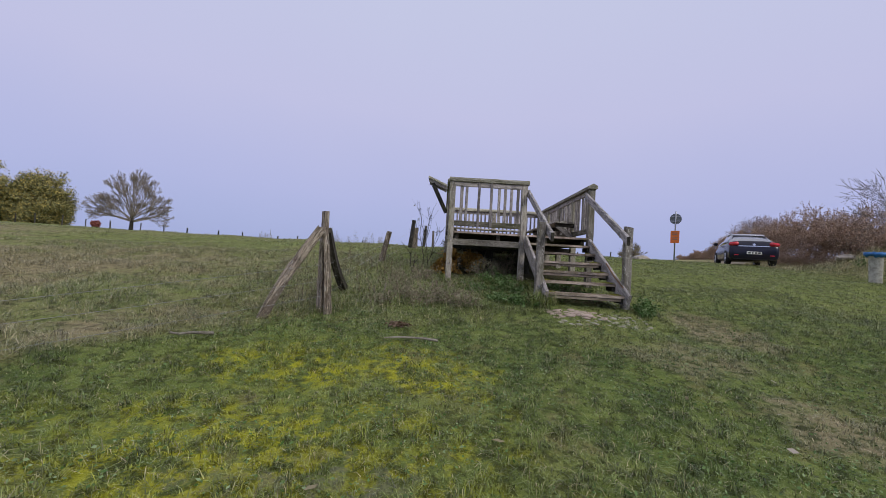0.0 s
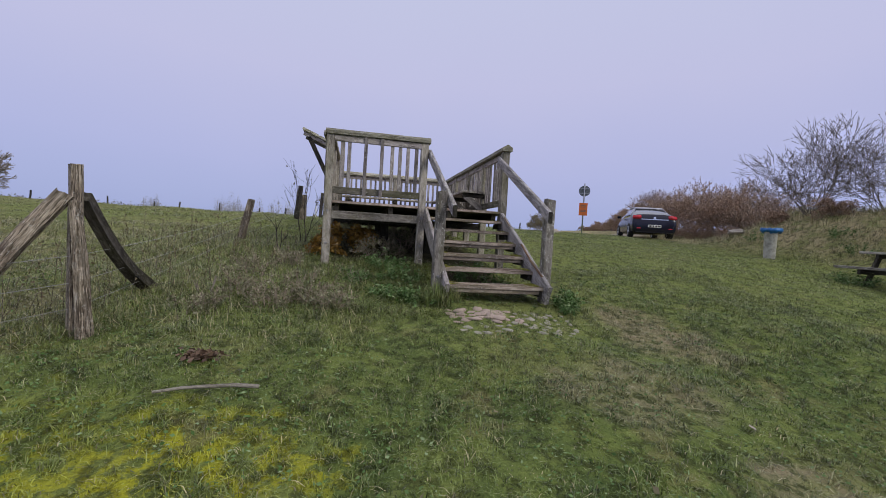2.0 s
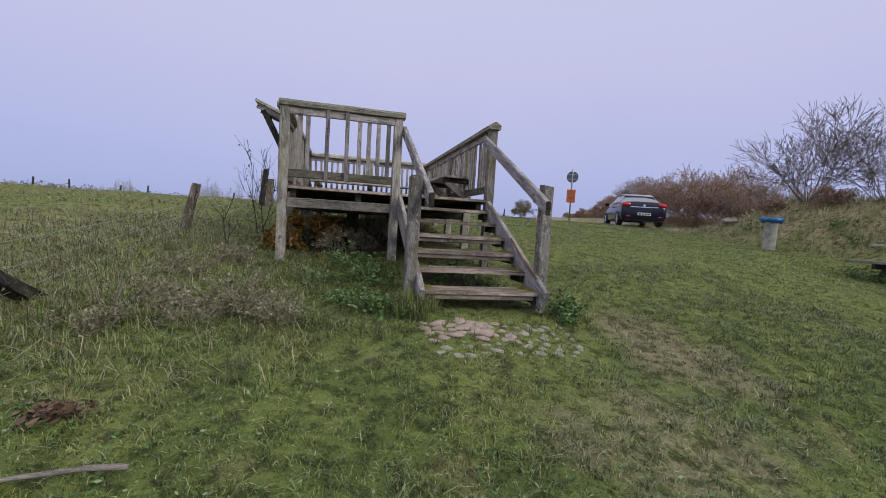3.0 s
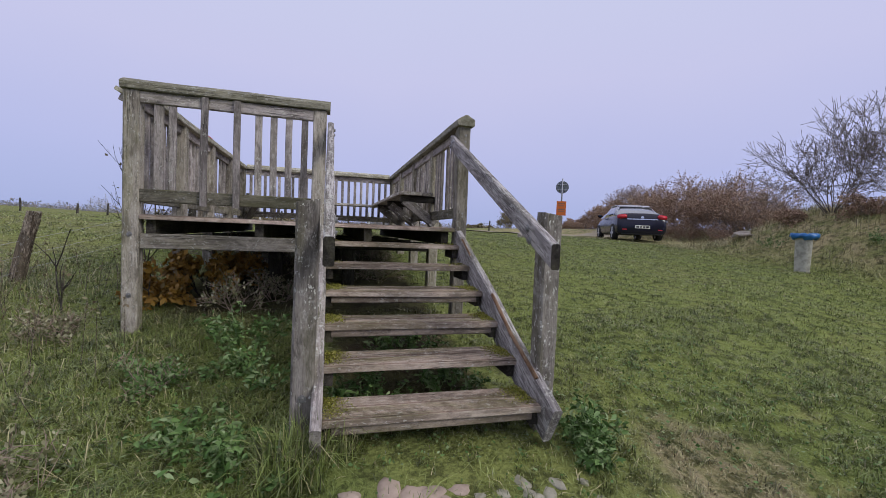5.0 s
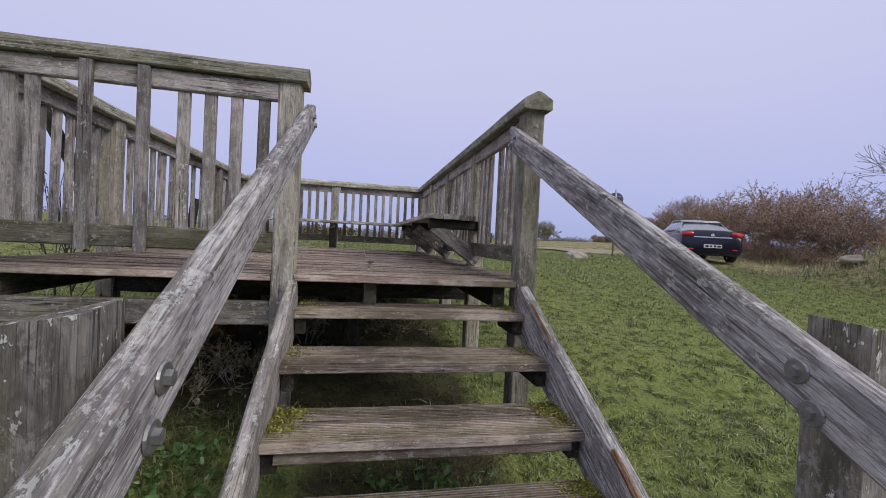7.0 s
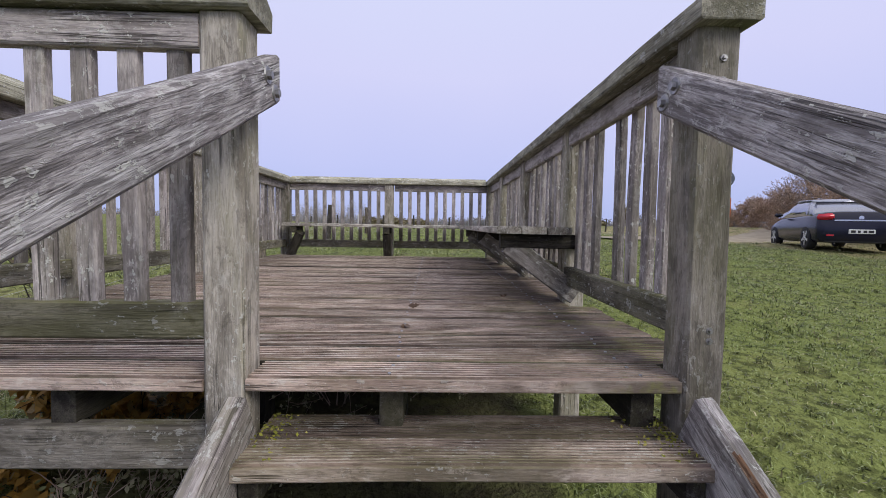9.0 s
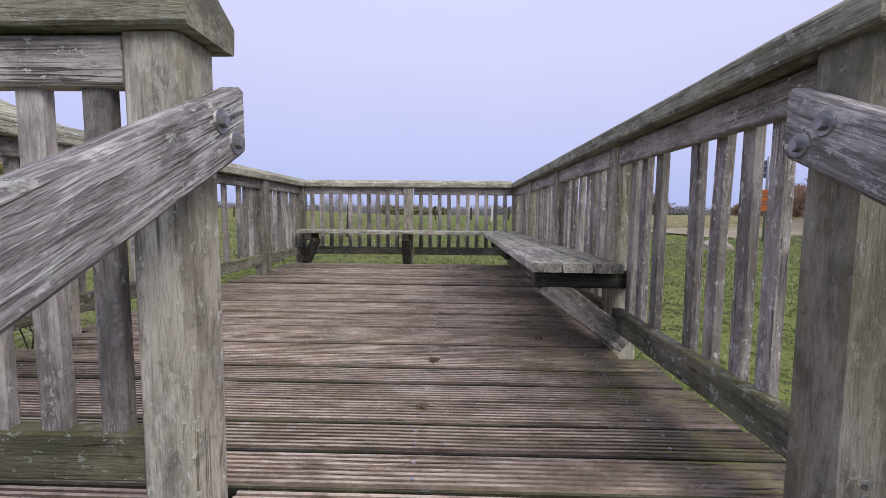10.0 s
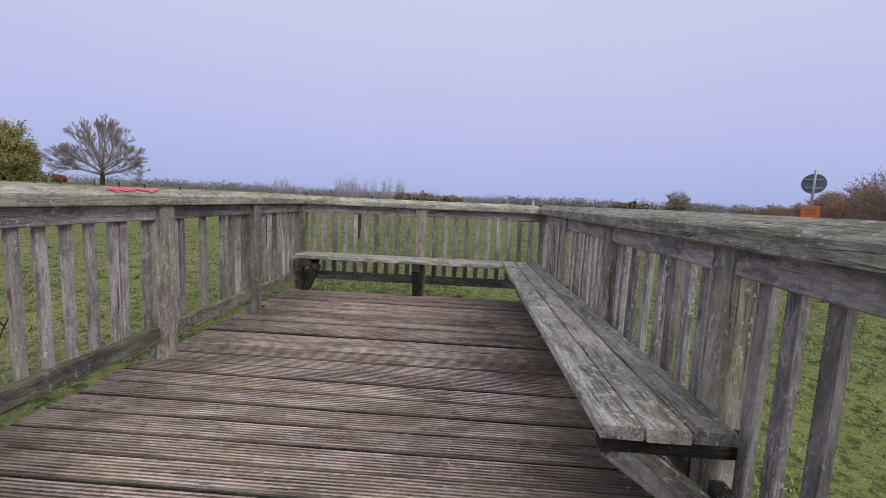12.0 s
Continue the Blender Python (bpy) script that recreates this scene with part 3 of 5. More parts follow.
def side(a, b, posts, per_bay, set_out=None, over=(0.0, 0.0), out=0.0):
    """One side of the railing from a to b, whose posts stand at the given distances along it."""
    a, b = Vector(a), Vector(b)
    d = (b - a).normalized()
    turn = math.degrees(math.atan2(d.y, d.x))
    r = railing((*a, 0), (*b, 0))
    p, q = a - d * over[0], b + d * over[1]
    timber("cap_rail", r, (p.x, p.y, CAP_UNDER + 0.001), (q.x, q.y, CAP_UNDER + 0.001), 0, 0, CAP, prof=CAPS, label="mossy cap rail with a pitched top")
    count = 0
    for s0, s1 in zip(posts, posts[1:]):
        u, v = a + d * (s0 + 0.066), a + d * (s1 - 0.066)
        timber("top_rail", r, (u.x, u.y, (TOP_LO + CAP_UNDER) / 2), (v.x, v.y, (TOP_LO + CAP_UNDER) / 2), 0.042, CAP_UNDER - TOP_LO - 0.003, RAIL)
        timber("bottom_rail", r, (u.x, u.y, (BOT_LO + BOT_HI) / 2), (v.x, v.y, (BOT_LO + BOT_HI) / 2), 0.05, BOT_HI - BOT_LO, BOTTOM)
        spots = (set_out or {}).get(count) or [(u + (v - u) * ((k + 0.75) / (per_bay + 0.5)) - a).length for k in range(per_bay)]
        count += 1
        for k in spots:
            c = a + d * k + Vector((d.y, -d.x)) * out
            baluster(r, c.x, c.y, turn=turn, tilt=rng.uniform(-0.7, 0.7), lo=BOT_HI - 0.06)
    return r


CAPS = cap_section(0.17, 0.064, 0.104)
left_rail = side((XL, YF), (XL, YB), [0, 9.30 - YF, 10.49 - YF, 11.67 - YF, YB - YF], 8, {1: [y - YF for y in (9.46, 9.61, 9.74, 9.87, 10.0, 10.15, 10.21, 10.40)], 2: [y - YF for y in (10.66, 10.72, 10.99, 11.24, 11.36, 11.47, 11.57)]}, (-0.075, 0.085), -0.03)
right_rail = side((XP, YF), (XR, YB), [0, 9.30 - YF, 10.49 - YF, 11.67 - YF, YB - YF], 8, {0: [y - YF for y in (8.27, 8.38, 8.52, 8.635, 8.90, 9.04, 9.16)], 1: [y - YF for y in (9.47, 9.59, 9.72, 9.85, 10.01, 10.18, 10.32, 10.41)]}, (0.10, 0.085), 0.03)
CAPS = cap_section(0.17, 0.06, 0.095)
back_rail = side((XL, YB), (XR, YB), [0, 1.455, XR - XL], 10, over=(-0.088, -0.088))

front_rail = railing((XL, YF, 0), (1.738, YF, 0))
timber("cap_rail", front_rail, (0.215, YF, CAP_UNDER + 0.001), (1.825, YF, CAP_UNDER + 0.001), 0, 0, CAP, prof=CAPS, label="mossy cap rail with a pitched top")
timber("top_rail", front_rail, (0.35, YF - 0.03, 2.737), (1.68, YF - 0.03, 2.737), 0.045, 0.093, RAIL)
timber("bottom_rail", front_rail, (0.35, YF - 0.02, 1.948), (1.68, YF - 0.02, 1.948), 0.05, 0.105, BOTTOM)
for x in (0.475, 0.575, 1.232, 1.355, 1.479, 1.61):
    baluster(front_rail, x, YF - 0.02, lo=1.99, hi=2.71, w=0.055 if x > 0.5 else 0.066)
for x in (0.82, 1.069):
    baluster(front_rail, x, YF - 0.07, lo=1.88, hi=2.78, w=0.052)

# deck boards, ribbed on top
SCREW = mesh_of("screw", [(0.0055 * math.cos(a * math.pi / 4), 0.0055 * math.sin(a * math.pi / 4), z) for z in (-0.004, 0.003) for a in range(8)],
                [(a, (a + 1) % 8, 8 + (a + 1) % 8, 8 + a) for a in range(8)] + [tuple(range(8, 16))], ZINC)
BOARD = 0.1615
board_profiles = ribbed_section(0.1535, 0.04, 7, 0.006)
yb, k = 7.975, 0
while yb + 0.146 < 12.80:
    yc = yb + 0.073
    spans = [(0.352, 1.678), (1.798, 3.034)] if k == 0 else [(0.20 + rng.uniform(-0.012, 0.012), 3.205 + rng.uniform(-0.012, 0.012))]
    if k and any(abs(yc - py) < 0.142 for py in (*SIDE_Y, YB)):
        spans = [(0.325, 3.08)]
    for x0, x1 in spans:
        dz = rng.uniform(-0.006, 0.003)
        board = timber("deck_board", platform, (x0, yc + rng.uniform(-0.002, 0.002), DECK_Z - 0.02 + dz), (x1, yc + rng.uniform(-0.002, 0.002), DECK_Z - 0.02 + dz), 0, 0, DECK, prof=board_profiles, wob=0.0015)
        # Board undersides and edges coloured dark: dirt, and shade put into the gaps.
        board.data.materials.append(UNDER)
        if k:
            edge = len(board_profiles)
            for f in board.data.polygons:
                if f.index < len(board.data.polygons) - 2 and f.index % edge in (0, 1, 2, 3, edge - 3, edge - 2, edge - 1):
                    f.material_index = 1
        darken_grooves(board, 7, len(board_profiles))
        for sx0 in (0.47, 2.2, 2.93):
            if x0 < sx0 < x1:
                for dy in (-0.035, 0.035):
                    part("screw", SCREW, platform, pose(sx0 + rng.uniform(-0.008, 0.008), yc + dy, DECK_Z - 0.001 + dz))
    yb += BOARD
    k += 1
# Frame timbers carry the deck's shade in their dark colour.
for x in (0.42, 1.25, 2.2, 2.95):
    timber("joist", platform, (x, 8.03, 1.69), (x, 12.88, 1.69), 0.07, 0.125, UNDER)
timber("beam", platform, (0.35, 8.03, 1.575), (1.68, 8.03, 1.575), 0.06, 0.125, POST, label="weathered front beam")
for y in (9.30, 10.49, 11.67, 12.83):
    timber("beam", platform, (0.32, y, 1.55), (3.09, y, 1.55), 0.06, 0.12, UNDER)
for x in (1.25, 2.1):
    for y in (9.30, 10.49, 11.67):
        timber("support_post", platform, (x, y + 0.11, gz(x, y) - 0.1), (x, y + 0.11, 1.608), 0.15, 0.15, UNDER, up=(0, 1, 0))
for x, y, z, ny in ((0.288, YF - 0.06, 1.63, -1), (0.288, YF - 0.06, 1.13, -1), (1.738, YF - 0.06, 1.60, -1), (1.738, YF - 0.06, 1.16, -1)):
    bolt(platform, (x, y, z), (0, ny, 0))
for z in (1.93, 1.96, 2.64, 2.70):
    bolt(platform, (XP + 0.01, YF - 0.06, z - (0.02 if z < 2 else 0)), (0, -1, 0)).scale = (0.5, 0.5, 0.5)

# slanted display board outside the west railing
desk = tagged(place(new("display_board"), Matrix.Translation((0.0, 9.6, 2.9)), platform), "slanting timber board on brackets outside the railing")
for i in range(3):
    f = (i + 0.5) / 3
    x, z = 0.16 - 0.42 * f, 2.885 + 0.175 * f
    timber("plank", desk, (x, 9.02, z), (x, 9.52, z), 0.145, 0.04, CAP, up=(0.39, 0, 0.92))
for y in (9.10, 9.43):
    timber("bearer", desk, (0.17, y, 2.825), (-0.235, y, 2.995), 0.05, 0.08, RAIL)
    timber("brace", desk, (-0.15, y, 2.93), (0.17, y, 2.30), 0.05, 0.075, UNDER)

# pink marks sprayed on the west cap rail
for k, (y0, y1, dx) in enumerate(((10.05, 10.16, 0.0), (10.08, 10.13, 0.025), (10.14, 10.24, 0.012), (10.17, 10.22, -0.018), (10.29, 10.38, 0.0), (10.33, 10.44, 0.02), (10.25, 10.29, -0.012))):
    x0, x1 = XL + 0.043 + dx, XL + 0.043 - dx * 0.6
    timber("paint_mark", left_rail, (x0, y0, CAP_UNDER + 0.0915 - (x0 - XL - 0.043) * 0.55 + 0.0004 * k), (x1, y1, CAP_UNDER + 0.0915 - (x1 - XL - 0.043) * 0.55 + 0.0004 * k), 0.022, 0.004, PINK, up=(0.48, 0, 0.88), ch=0.001, label="pink paint mark")

# ---------------------------------------------------------------- staircase
stairs = thing("staircase", (2.45, 7.1, gz(2.45, 7.1)), "weathered timber staircase with open risers and handrails", "stairs")
T1Y, T1Z, GO, RISE = 6.14, 0.785, 0.335, 0.169
for i in range(6):
    y, z = T1Y + GO * i, T1Z + RISE * i
    tread = tagged(place(new("tread"), Matrix.Translation((2.43, y, z)), stairs), "ribbed two-board tread with moss at its ends")
    for j in range(2):
        yy = y + 0.073 + j * 0.152
        plank = timber("tread_board", tread, (1.826, yy, z - 0.021), (3.034, yy + rng.uniform(-0.004, 0.004), z - 0.021 + rng.uniform(-0.004, 0.003)), 0, 0, TREAD, prof=ribbed_section(0.146, 0.042, 9), wob=0.002)
        darken_grooves(plank, 9, 42)
    if i in (0, 2, 3):
        timber("batten", tread, (1.87, y + 0.055, z - 0.068), (2.99, y + 0.055, z - 0.068), 0.07, 0.05, TREAD)
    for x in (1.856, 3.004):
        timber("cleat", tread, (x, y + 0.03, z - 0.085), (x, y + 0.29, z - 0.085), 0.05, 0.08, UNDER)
    for x, n_moss in ((1.88, 700 if i < 4 else 120), (2.97, 800 if i < 4 else 150)):
        mr = np.random.default_rng(i * 7 + int(x))
        mp = np.stack([x + np.clip(np.abs(mr.normal(0, 0.06, n_moss)) - 0.05, -0.05, 0.2) * (1 if x < 2 else -1), y + mr.beta(2, 1.2, n_moss) * 0.27 + 0.01, z + np.abs(mr.normal(0, 0.008, n_moss))], 1)
        part("moss", leaves_mesh("moss", mp, 0.012, MOSS, mr, 0.2), tread, None, "cushion of yellow-green moss")["kind"] = "stuff"
for x in (1.797, 3.063):
    top, low = Vector((x, 7.965, 1.658)), Vector((x, 6.06, 1.658 - 1.905 * 0.507))
    timber("stringer", stairs, low, top, 0.055, 0.25, HANDRAIL if x > 2 else RAIL, ch=0.01, wob=0.004)
timber("torn_edge", stairs, (3.042, 6.22, 0.905), (3.046, 6.98, 1.288), 0.022, 0.03, FRESH, ch=0.008, wob=0.007, label="torn orange edge of split stringer wood")
timber("torn_edge", stairs, (3.046, 7.5, 1.555), (3.05, 7.9, 1.757), 0.02, 0.02, FRESH, ch=0.006, wob=0.006, label="torn orange edge of split stringer wood")
NEWEL_Y = 6.315
for x in (1.722, 3.125):
    m = timber("newel_post", stairs, (x, NEWEL_Y, gz(x, NEWEL_Y) - 0.15), (x, NEWEL_Y, 1.885), 0.118, 0.118, NEWEL, up=(0, 1, 0), ch=0.012, wob=0.003)
    for v in m.data.vertices:
        if v.co.x > 1.3:
            v.co.x += (-0.25 if x > 2 else 0.28) * v.co.y * (1 if v.co.z > 0 else 0.6)
    bolt(stairs, (x, NEWEL_Y - 0.061, 0.86), (0, -1, 0))
for x, sgn in ((1.831, 1), (3.008, -1)):
    low, top = Vector((x, 6.02, 1.64)), Vector((x, 8.075, 2.643))
    rail = timber("handrail", stairs, low, top, 0.054, 0.126, HANDRAIL, ch=0.009, label="silver-grey split handrail board")
    d = (top - low).normalized()
    up = Vector((0, -d.z, d.y))
    reach = (top - low).length
    for v in rail.data.vertices:
        if v.co.x < 0.02 or v.co.x > reach - 0.02:
            v.co.x += v.co.z * d.z / d.y
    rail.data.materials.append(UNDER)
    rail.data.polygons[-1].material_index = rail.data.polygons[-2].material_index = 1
    for c in (top - d * 0.090 + up * 0.024, top - d * 0.055 - up * 0.028, low + d * 0.33 + up * 0.01, low + d * 0.27 - up * 0.04):
        bolt(rail, c + Vector((sgn * 0.028, 0, 0)), (sgn, 0, 0)).scale = (1.2, 1.2, 1.0)

# ---------------------------------------------------------------- benches
SEAT_Z = 2.228
bench = thing("long_bench", (2.87, 10.9, DECK_Z), "long lichened three-plank bench along the railing", "bench", "platform benches")
for i, x in enumerate((2.733, 2.876, 3.018)):
    timber("seat_plank", bench, (x, 9.11 + rng.uniform(-0.012, 0.012), SEAT_Z - 0.021), (x, 12.74, SEAT_Z - 0.021), 0.136, 0.042, SEAT, ch=0.005)
# Arms and braces take dark wood for the shade under the seat.
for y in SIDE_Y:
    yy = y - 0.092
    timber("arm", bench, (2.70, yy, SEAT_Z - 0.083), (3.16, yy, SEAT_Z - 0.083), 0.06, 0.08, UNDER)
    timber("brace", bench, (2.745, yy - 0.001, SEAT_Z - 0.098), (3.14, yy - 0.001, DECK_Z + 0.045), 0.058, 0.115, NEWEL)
short = thing("short_bench", (1.5, 12.6, DECK_Z), "low plank bench along the far railing", "bench", "platform benches")
for i, y in enumerate((12.50, 12.66)):
    timber("seat_plank", short, (0.335, y, SEAT_Z - 0.021), (2.655, y, SEAT_Z - 0.021), 0.15, 0.042, SEAT, ch=0.005)
for x in (0.48, 1.705):
    timber("arm", short, (x, 12.44, SEAT_Z - 0.085), (x, 12.745, SEAT_Z - 0.085), 0.085, 0.085, UNDER)
    timber("leg", short, (x + (0.08 if x < 1 else 0), 12.5, SEAT_Z - 0.12), (x - (0.1 if x < 1 else 0), 12.66, DECK_Z + 0.001), 0.10, 0.10, UNDER, up=(0, 1, 0))

# ---------------------------------------------------------------- fence on the west side
def rough_post(name, parent, p0, p1, r0, r1, material, seed, bend=0.03, sides=9, label="", bow=None):
    """A riven or round stake from p0 to p1, crooked and uneven."""
    r = random.Random(seed)
    p0, p1 = Vector(p0), Vector(p1)
    length, n = (p1 - p0).length, 8
    shape = [r.uniform(0.6, 1.25) for _ in range(sides)]
    verts, faces = [], []
    by, bz = bow or (r.uniform(-bend, bend), r.uniform(-bend, bend))
    for i in range(n + 1):
        t = i / n
        off = math.sin(t * math.pi)
        rr = r0 + (r1 - r0) * t
        for k in range(sides):
            a = 2 * math.pi * k / sides
            q = rr * shape[k] * r.uniform(0.93, 1.07)
            verts.append((length * t + (r.uniform(-0.012, 0.012) if i in (0, n) else 0), math.cos(a) * q + by * off, math.sin(a) * q + bz * off))
    for i in range(n):
        for k in range(sides):
            a, b = i * sides + k, i * sides + (k + 1) % sides
            faces.append((a, b, b + sides, a + sides))
    faces.append(tuple(range(sides - 1, -1, -1)))
    faces.append(tuple(n * sides + k for k in range(sides)))
    return part(name, mesh_of(name, verts, faces, material), parent, along(p0, p1), label)


def strand(points, sag=0.03, r=0.0026):
    """A wire through the points as one thin tube, with a little sag."""
    line = [Vector(points[0])]
    for a, b in zip(points, points[1:]):
        a, b = Vector(a), Vector(b)
        line += [a + (b - a) * (k / 8) - Vector((0, 0, 4 * sag * (k / 8) * (1 - k / 8))) for k in range(1, 9)]
    verts, faces = [], []
    for i, p in enumerate(line):
        d = (line[min(i + 1, len(line) - 1)] - line[max(i - 1, 0)]).normalized()
        u = d.cross(Vector((0, 0, 1))).normalized()
        v = u.cross(d)
        verts += [p + u * r * math.cos(t) + v * r * math.sin(t) for t in (0, 2.094, 4.189)]
    for i in range(len(line) - 1):
        faces += [(3 * i + k, 3 * i + (k + 1) % 3, 3 * i + 3 + (k + 1) % 3, 3 * i + 3 + k) for k in range(3)]
    return mesh_of("wire", verts, faces, WIRE)


fence = thing("pasture_fence", (-1.38, 5.1, gz(-1.38, 5.1)), "old split-oak pasture fence with slack wires", "fence")
f0 = gz(-1.38, 5.1)
rough_post("post", fence, (-1.40, 5.13, f0 - 0.2), (-1.415, 5.10, 1.735), 0.082, 0.058, SPLIT, 3, 0.02, label="tall split-oak strainer post")
rough_post("slab", fence, (-1.30, 5.07, f0 - 0.1), (-1.385, 5.06, 1.46), 0.062, 0.04, SPLIT, 14, 0.03, label="pale split slab leaning on the post")
rough_post("brace", fence, (-1.98, 4.60, gz(-1.98, 4.60) - 0.08), (-1.42, 5.03, 1.50), 0.062, 0.066, SPLIT, 5, 0.05, label="weathered split-oak diagonal brace")
rough_post("brace", fence, (-1.38, 6.45, gz(-1.38, 6.45) - 0.08), (-1.39, 5.18, 1.50), 0.062, 0.05, BARK, 8, 0.07, label="dark crooked diagonal brace", bow=(0.0, -0.10))
LINE = [(-1.22, 9.42, 0.78, 0.055, 0.10), (-0.95, 14.3, 1.0, 0.07, 0.05), (-0.90, 14.75, 0.75, 0.10, 0.0), (-0.75, 19.5, 1.05, 0.06, 0.03), (-0.5, 25.0, 1.1, 0.06, 0.0)]
for i, (x, y, h, r, lean) in enumerate(LINE):
    rough_post("post", fence, (x - lean, y, gz(x, y) - 0.15), (x + lean, y, gz(x, y) + h), r * 1.1, r, BARK if i % 2 else SPLIT, 20 + i, 0.02)
rough_post("post", fence, (-5.2, 1.15, gz(-5.2, 1.15) - 0.15), (-5.2, 1.15, gz(-5.2, 1.15) + 1.1), 0.06, 0.055, SPLIT, 31)
for h, g in ((0.22, 0.10), (0.42, 0.33), (0.63, 0.505)):
    part("wire", strand([(-1.40, 5.05, f0 + h), (-5.2, 1.15, gz(-5.2, 1.15) + g)], 0.02), fence)
    part("wire", strand([(-1.40, 5.15, f0 + h), (-1.22, 9.42, gz(-1.22, 9.42) + h * 0.75), (-0.95, 14.3, gz(-0.95, 14.3) + h), (-0.75, 19.5, gz(-0.75, 19.5) + h), (-0.5, 25, gz(-0.5, 25) + h)], 0.03), fence)

far_fence = thing("hilltop_fence", (-15, 45, gz(-15, 45)), "thin row of weathered stakes along the far field edge", "fence")
for i in range(22):
    x = -52 + i * 3.3 + rng.uniform(-0.5, 0.5)
    y = 47 - 0.12 * (x + 20) + rng.uniform(-0.3, 0.3)
    rough_post("stake", far_fence, (x, y, gz(x, y) - 0.1), (x + rng.uniform(-0.08, 0.08), y, gz(x, y) + rng.uniform(0.95, 1.25)), 0.085, 0.07, BARK, 60 + i, 0.02, 6)


# ---------------------------------------------------------------- plants
def grow(r, p, d, length, radius, level, segs, tips, spread, lift, kids=(2, 4), shrink=(0.58, 0.82)):
    """One branch in three crooked pieces, then its children."""
    p = np.array(p, float)
    d = np.array(d, float)
    for i in range(3):
        d = d + r.normal(size=3) * 0.10 + np.array([0, 0, lift])
        d /= np.linalg.norm(d)
        q = p + d * length / 3
        segs.append((p, q, radius * (1 - 0.16 * i), radius * (1 - 0.16 * (i + 1))))
        if level > 0 and i and r.random() < 0.75:
            e = d + r.normal(size=3) * spread
            e /= np.linalg.norm(e)
            grow(r, q, e, length * r.uniform(*shrink), radius * 0.55, level - 1, segs, tips, spread, lift, kids, shrink)
        p = q
    tips.append(p)
    if level > 0:
        for _ in range(int(r.integers(kids[0], kids[1]))):
            e = d + r.normal(size=3) * spread
            e /= np.linalg.norm(e)
            grow(r, p, e, length * r.uniform(*shrink), radius * 0.55, level - 1, segs, tips, spread, lift, kids, shrink)


def shrub(name, x, y, height, stems, spread, label, twig, leaf=None, leaf_size=0.05, share=1.0, level=3, seed=0, group="", lean=0.55, radius=0.022):
    """A many-stemmed bush: bare twigs, and leaves where it still has some."""
    r = np.random.default_rng(seed)
    segs, tips = [], []
    for k in range(stems):
        a = 2 * math.pi * (k + r.random()) / stems
        d = np.array([math.cos(a) * lean * r.uniform(0.2, 1.5), math.sin(a) * lean * r.uniform(0.2, 1.5), 1.0])
        base = np.array([math.cos(a), math.sin(a), 0]) * r.uniform(0.02, 0.25) * height * 0.3
        d /= np.linalg.norm(d)
        grow(r, base + [0, 0, -0.08], d, height * r.uniform(0.24, 0.5), radius, level, segs, tips, spread, 0.03)
    ob = thing(name, (x, y, gz(x, y)), label, "bush", group)
    m = WORLD[ob.name]
    part("branchwork", tubes("branchwork", segs, twig, 3, 0.0045 if height > 1.6 else 0.0022), ob, m)
    if leaf is not None:
        ends = [s for s in segs if s[2] < radius * 0.45]
        pts = [s[0] + (s[1] - s[0]) * r.random() + r.normal(size=3) * 0.02 for s in ends for _ in range(3) if r.random() < share]
        part("foliage", leaves_mesh("foliage", pts, leaf_size, leaf, r), ob, m, "thin autumn leaves")
    return ob


def tree(x, y, trunk, height, width, label, leaf=None, share=1.0, level=4, seed=0, leaf_size=0.16, twig=BARK, lift=0.02, limbs=9, group="", spread=0.34):
    """A tapered trunk with limbs that fan out into a domed crown of twigs, with or without leaves."""
    r = np.random.default_rng(seed)
    segs, tips = [], []
    ob = thing("tree", (x, y, gz(x, y)), label, "tree", group)
    m = WORLD[ob.name]
    R = height * 0.028
    tk = [((0, 0, -0.2), (0.05, 0, trunk * 0.5), R * 1.3, R), ((0.05, 0, trunk * 0.5), (0, 0.05, trunk), R, R * 0.85)]
    part("trunk", tubes("trunk", tk, BARK, 8), ob, m)
    for k in range(limbs):
        a = 2.39996 * k
        tilt = 0.06 + 1.5 * ((k + 0.5) / limbs) ** 0.65
        start = np.array([0, 0, trunk * (1.0 - 0.45 * tilt / 1.5)])
        d = np.array([math.cos(a) * math.sin(tilt), math.sin(a) * math.sin(tilt), math.cos(tilt)])
        up_r, out_r = height - trunk, width / 2
        reach = 1 / math.sqrt((math.cos(tilt) / up_r) ** 2 + (math.sin(tilt) / out_r) ** 2)
        grow(r, start, d, reach * 0.44 * r.uniform(0.9, 1.08), R * 0.40, level, segs, tips, spread, lift, (2, 3), (0.55, 0.74))
    part("crown", tubes("crown", segs, twig, 3, 0.02), ob, m, "bare twigs in a rounded crown" if leaf is None else "branches of a half-leafed crown")
    if leaf is not None:
        thin = [s for s in segs if s[2] < R * 0.2]
        pts = [s[0] + (s[1] - s[0]) * r.random() + r.normal(size=3) * 0.3 for s in thin for _ in range(6) if r.random() < share]
        part("foliage", leaves_mesh("foliage", pts, leaf_size, leaf, r), ob, m, "yellowing leaves")
    return ob


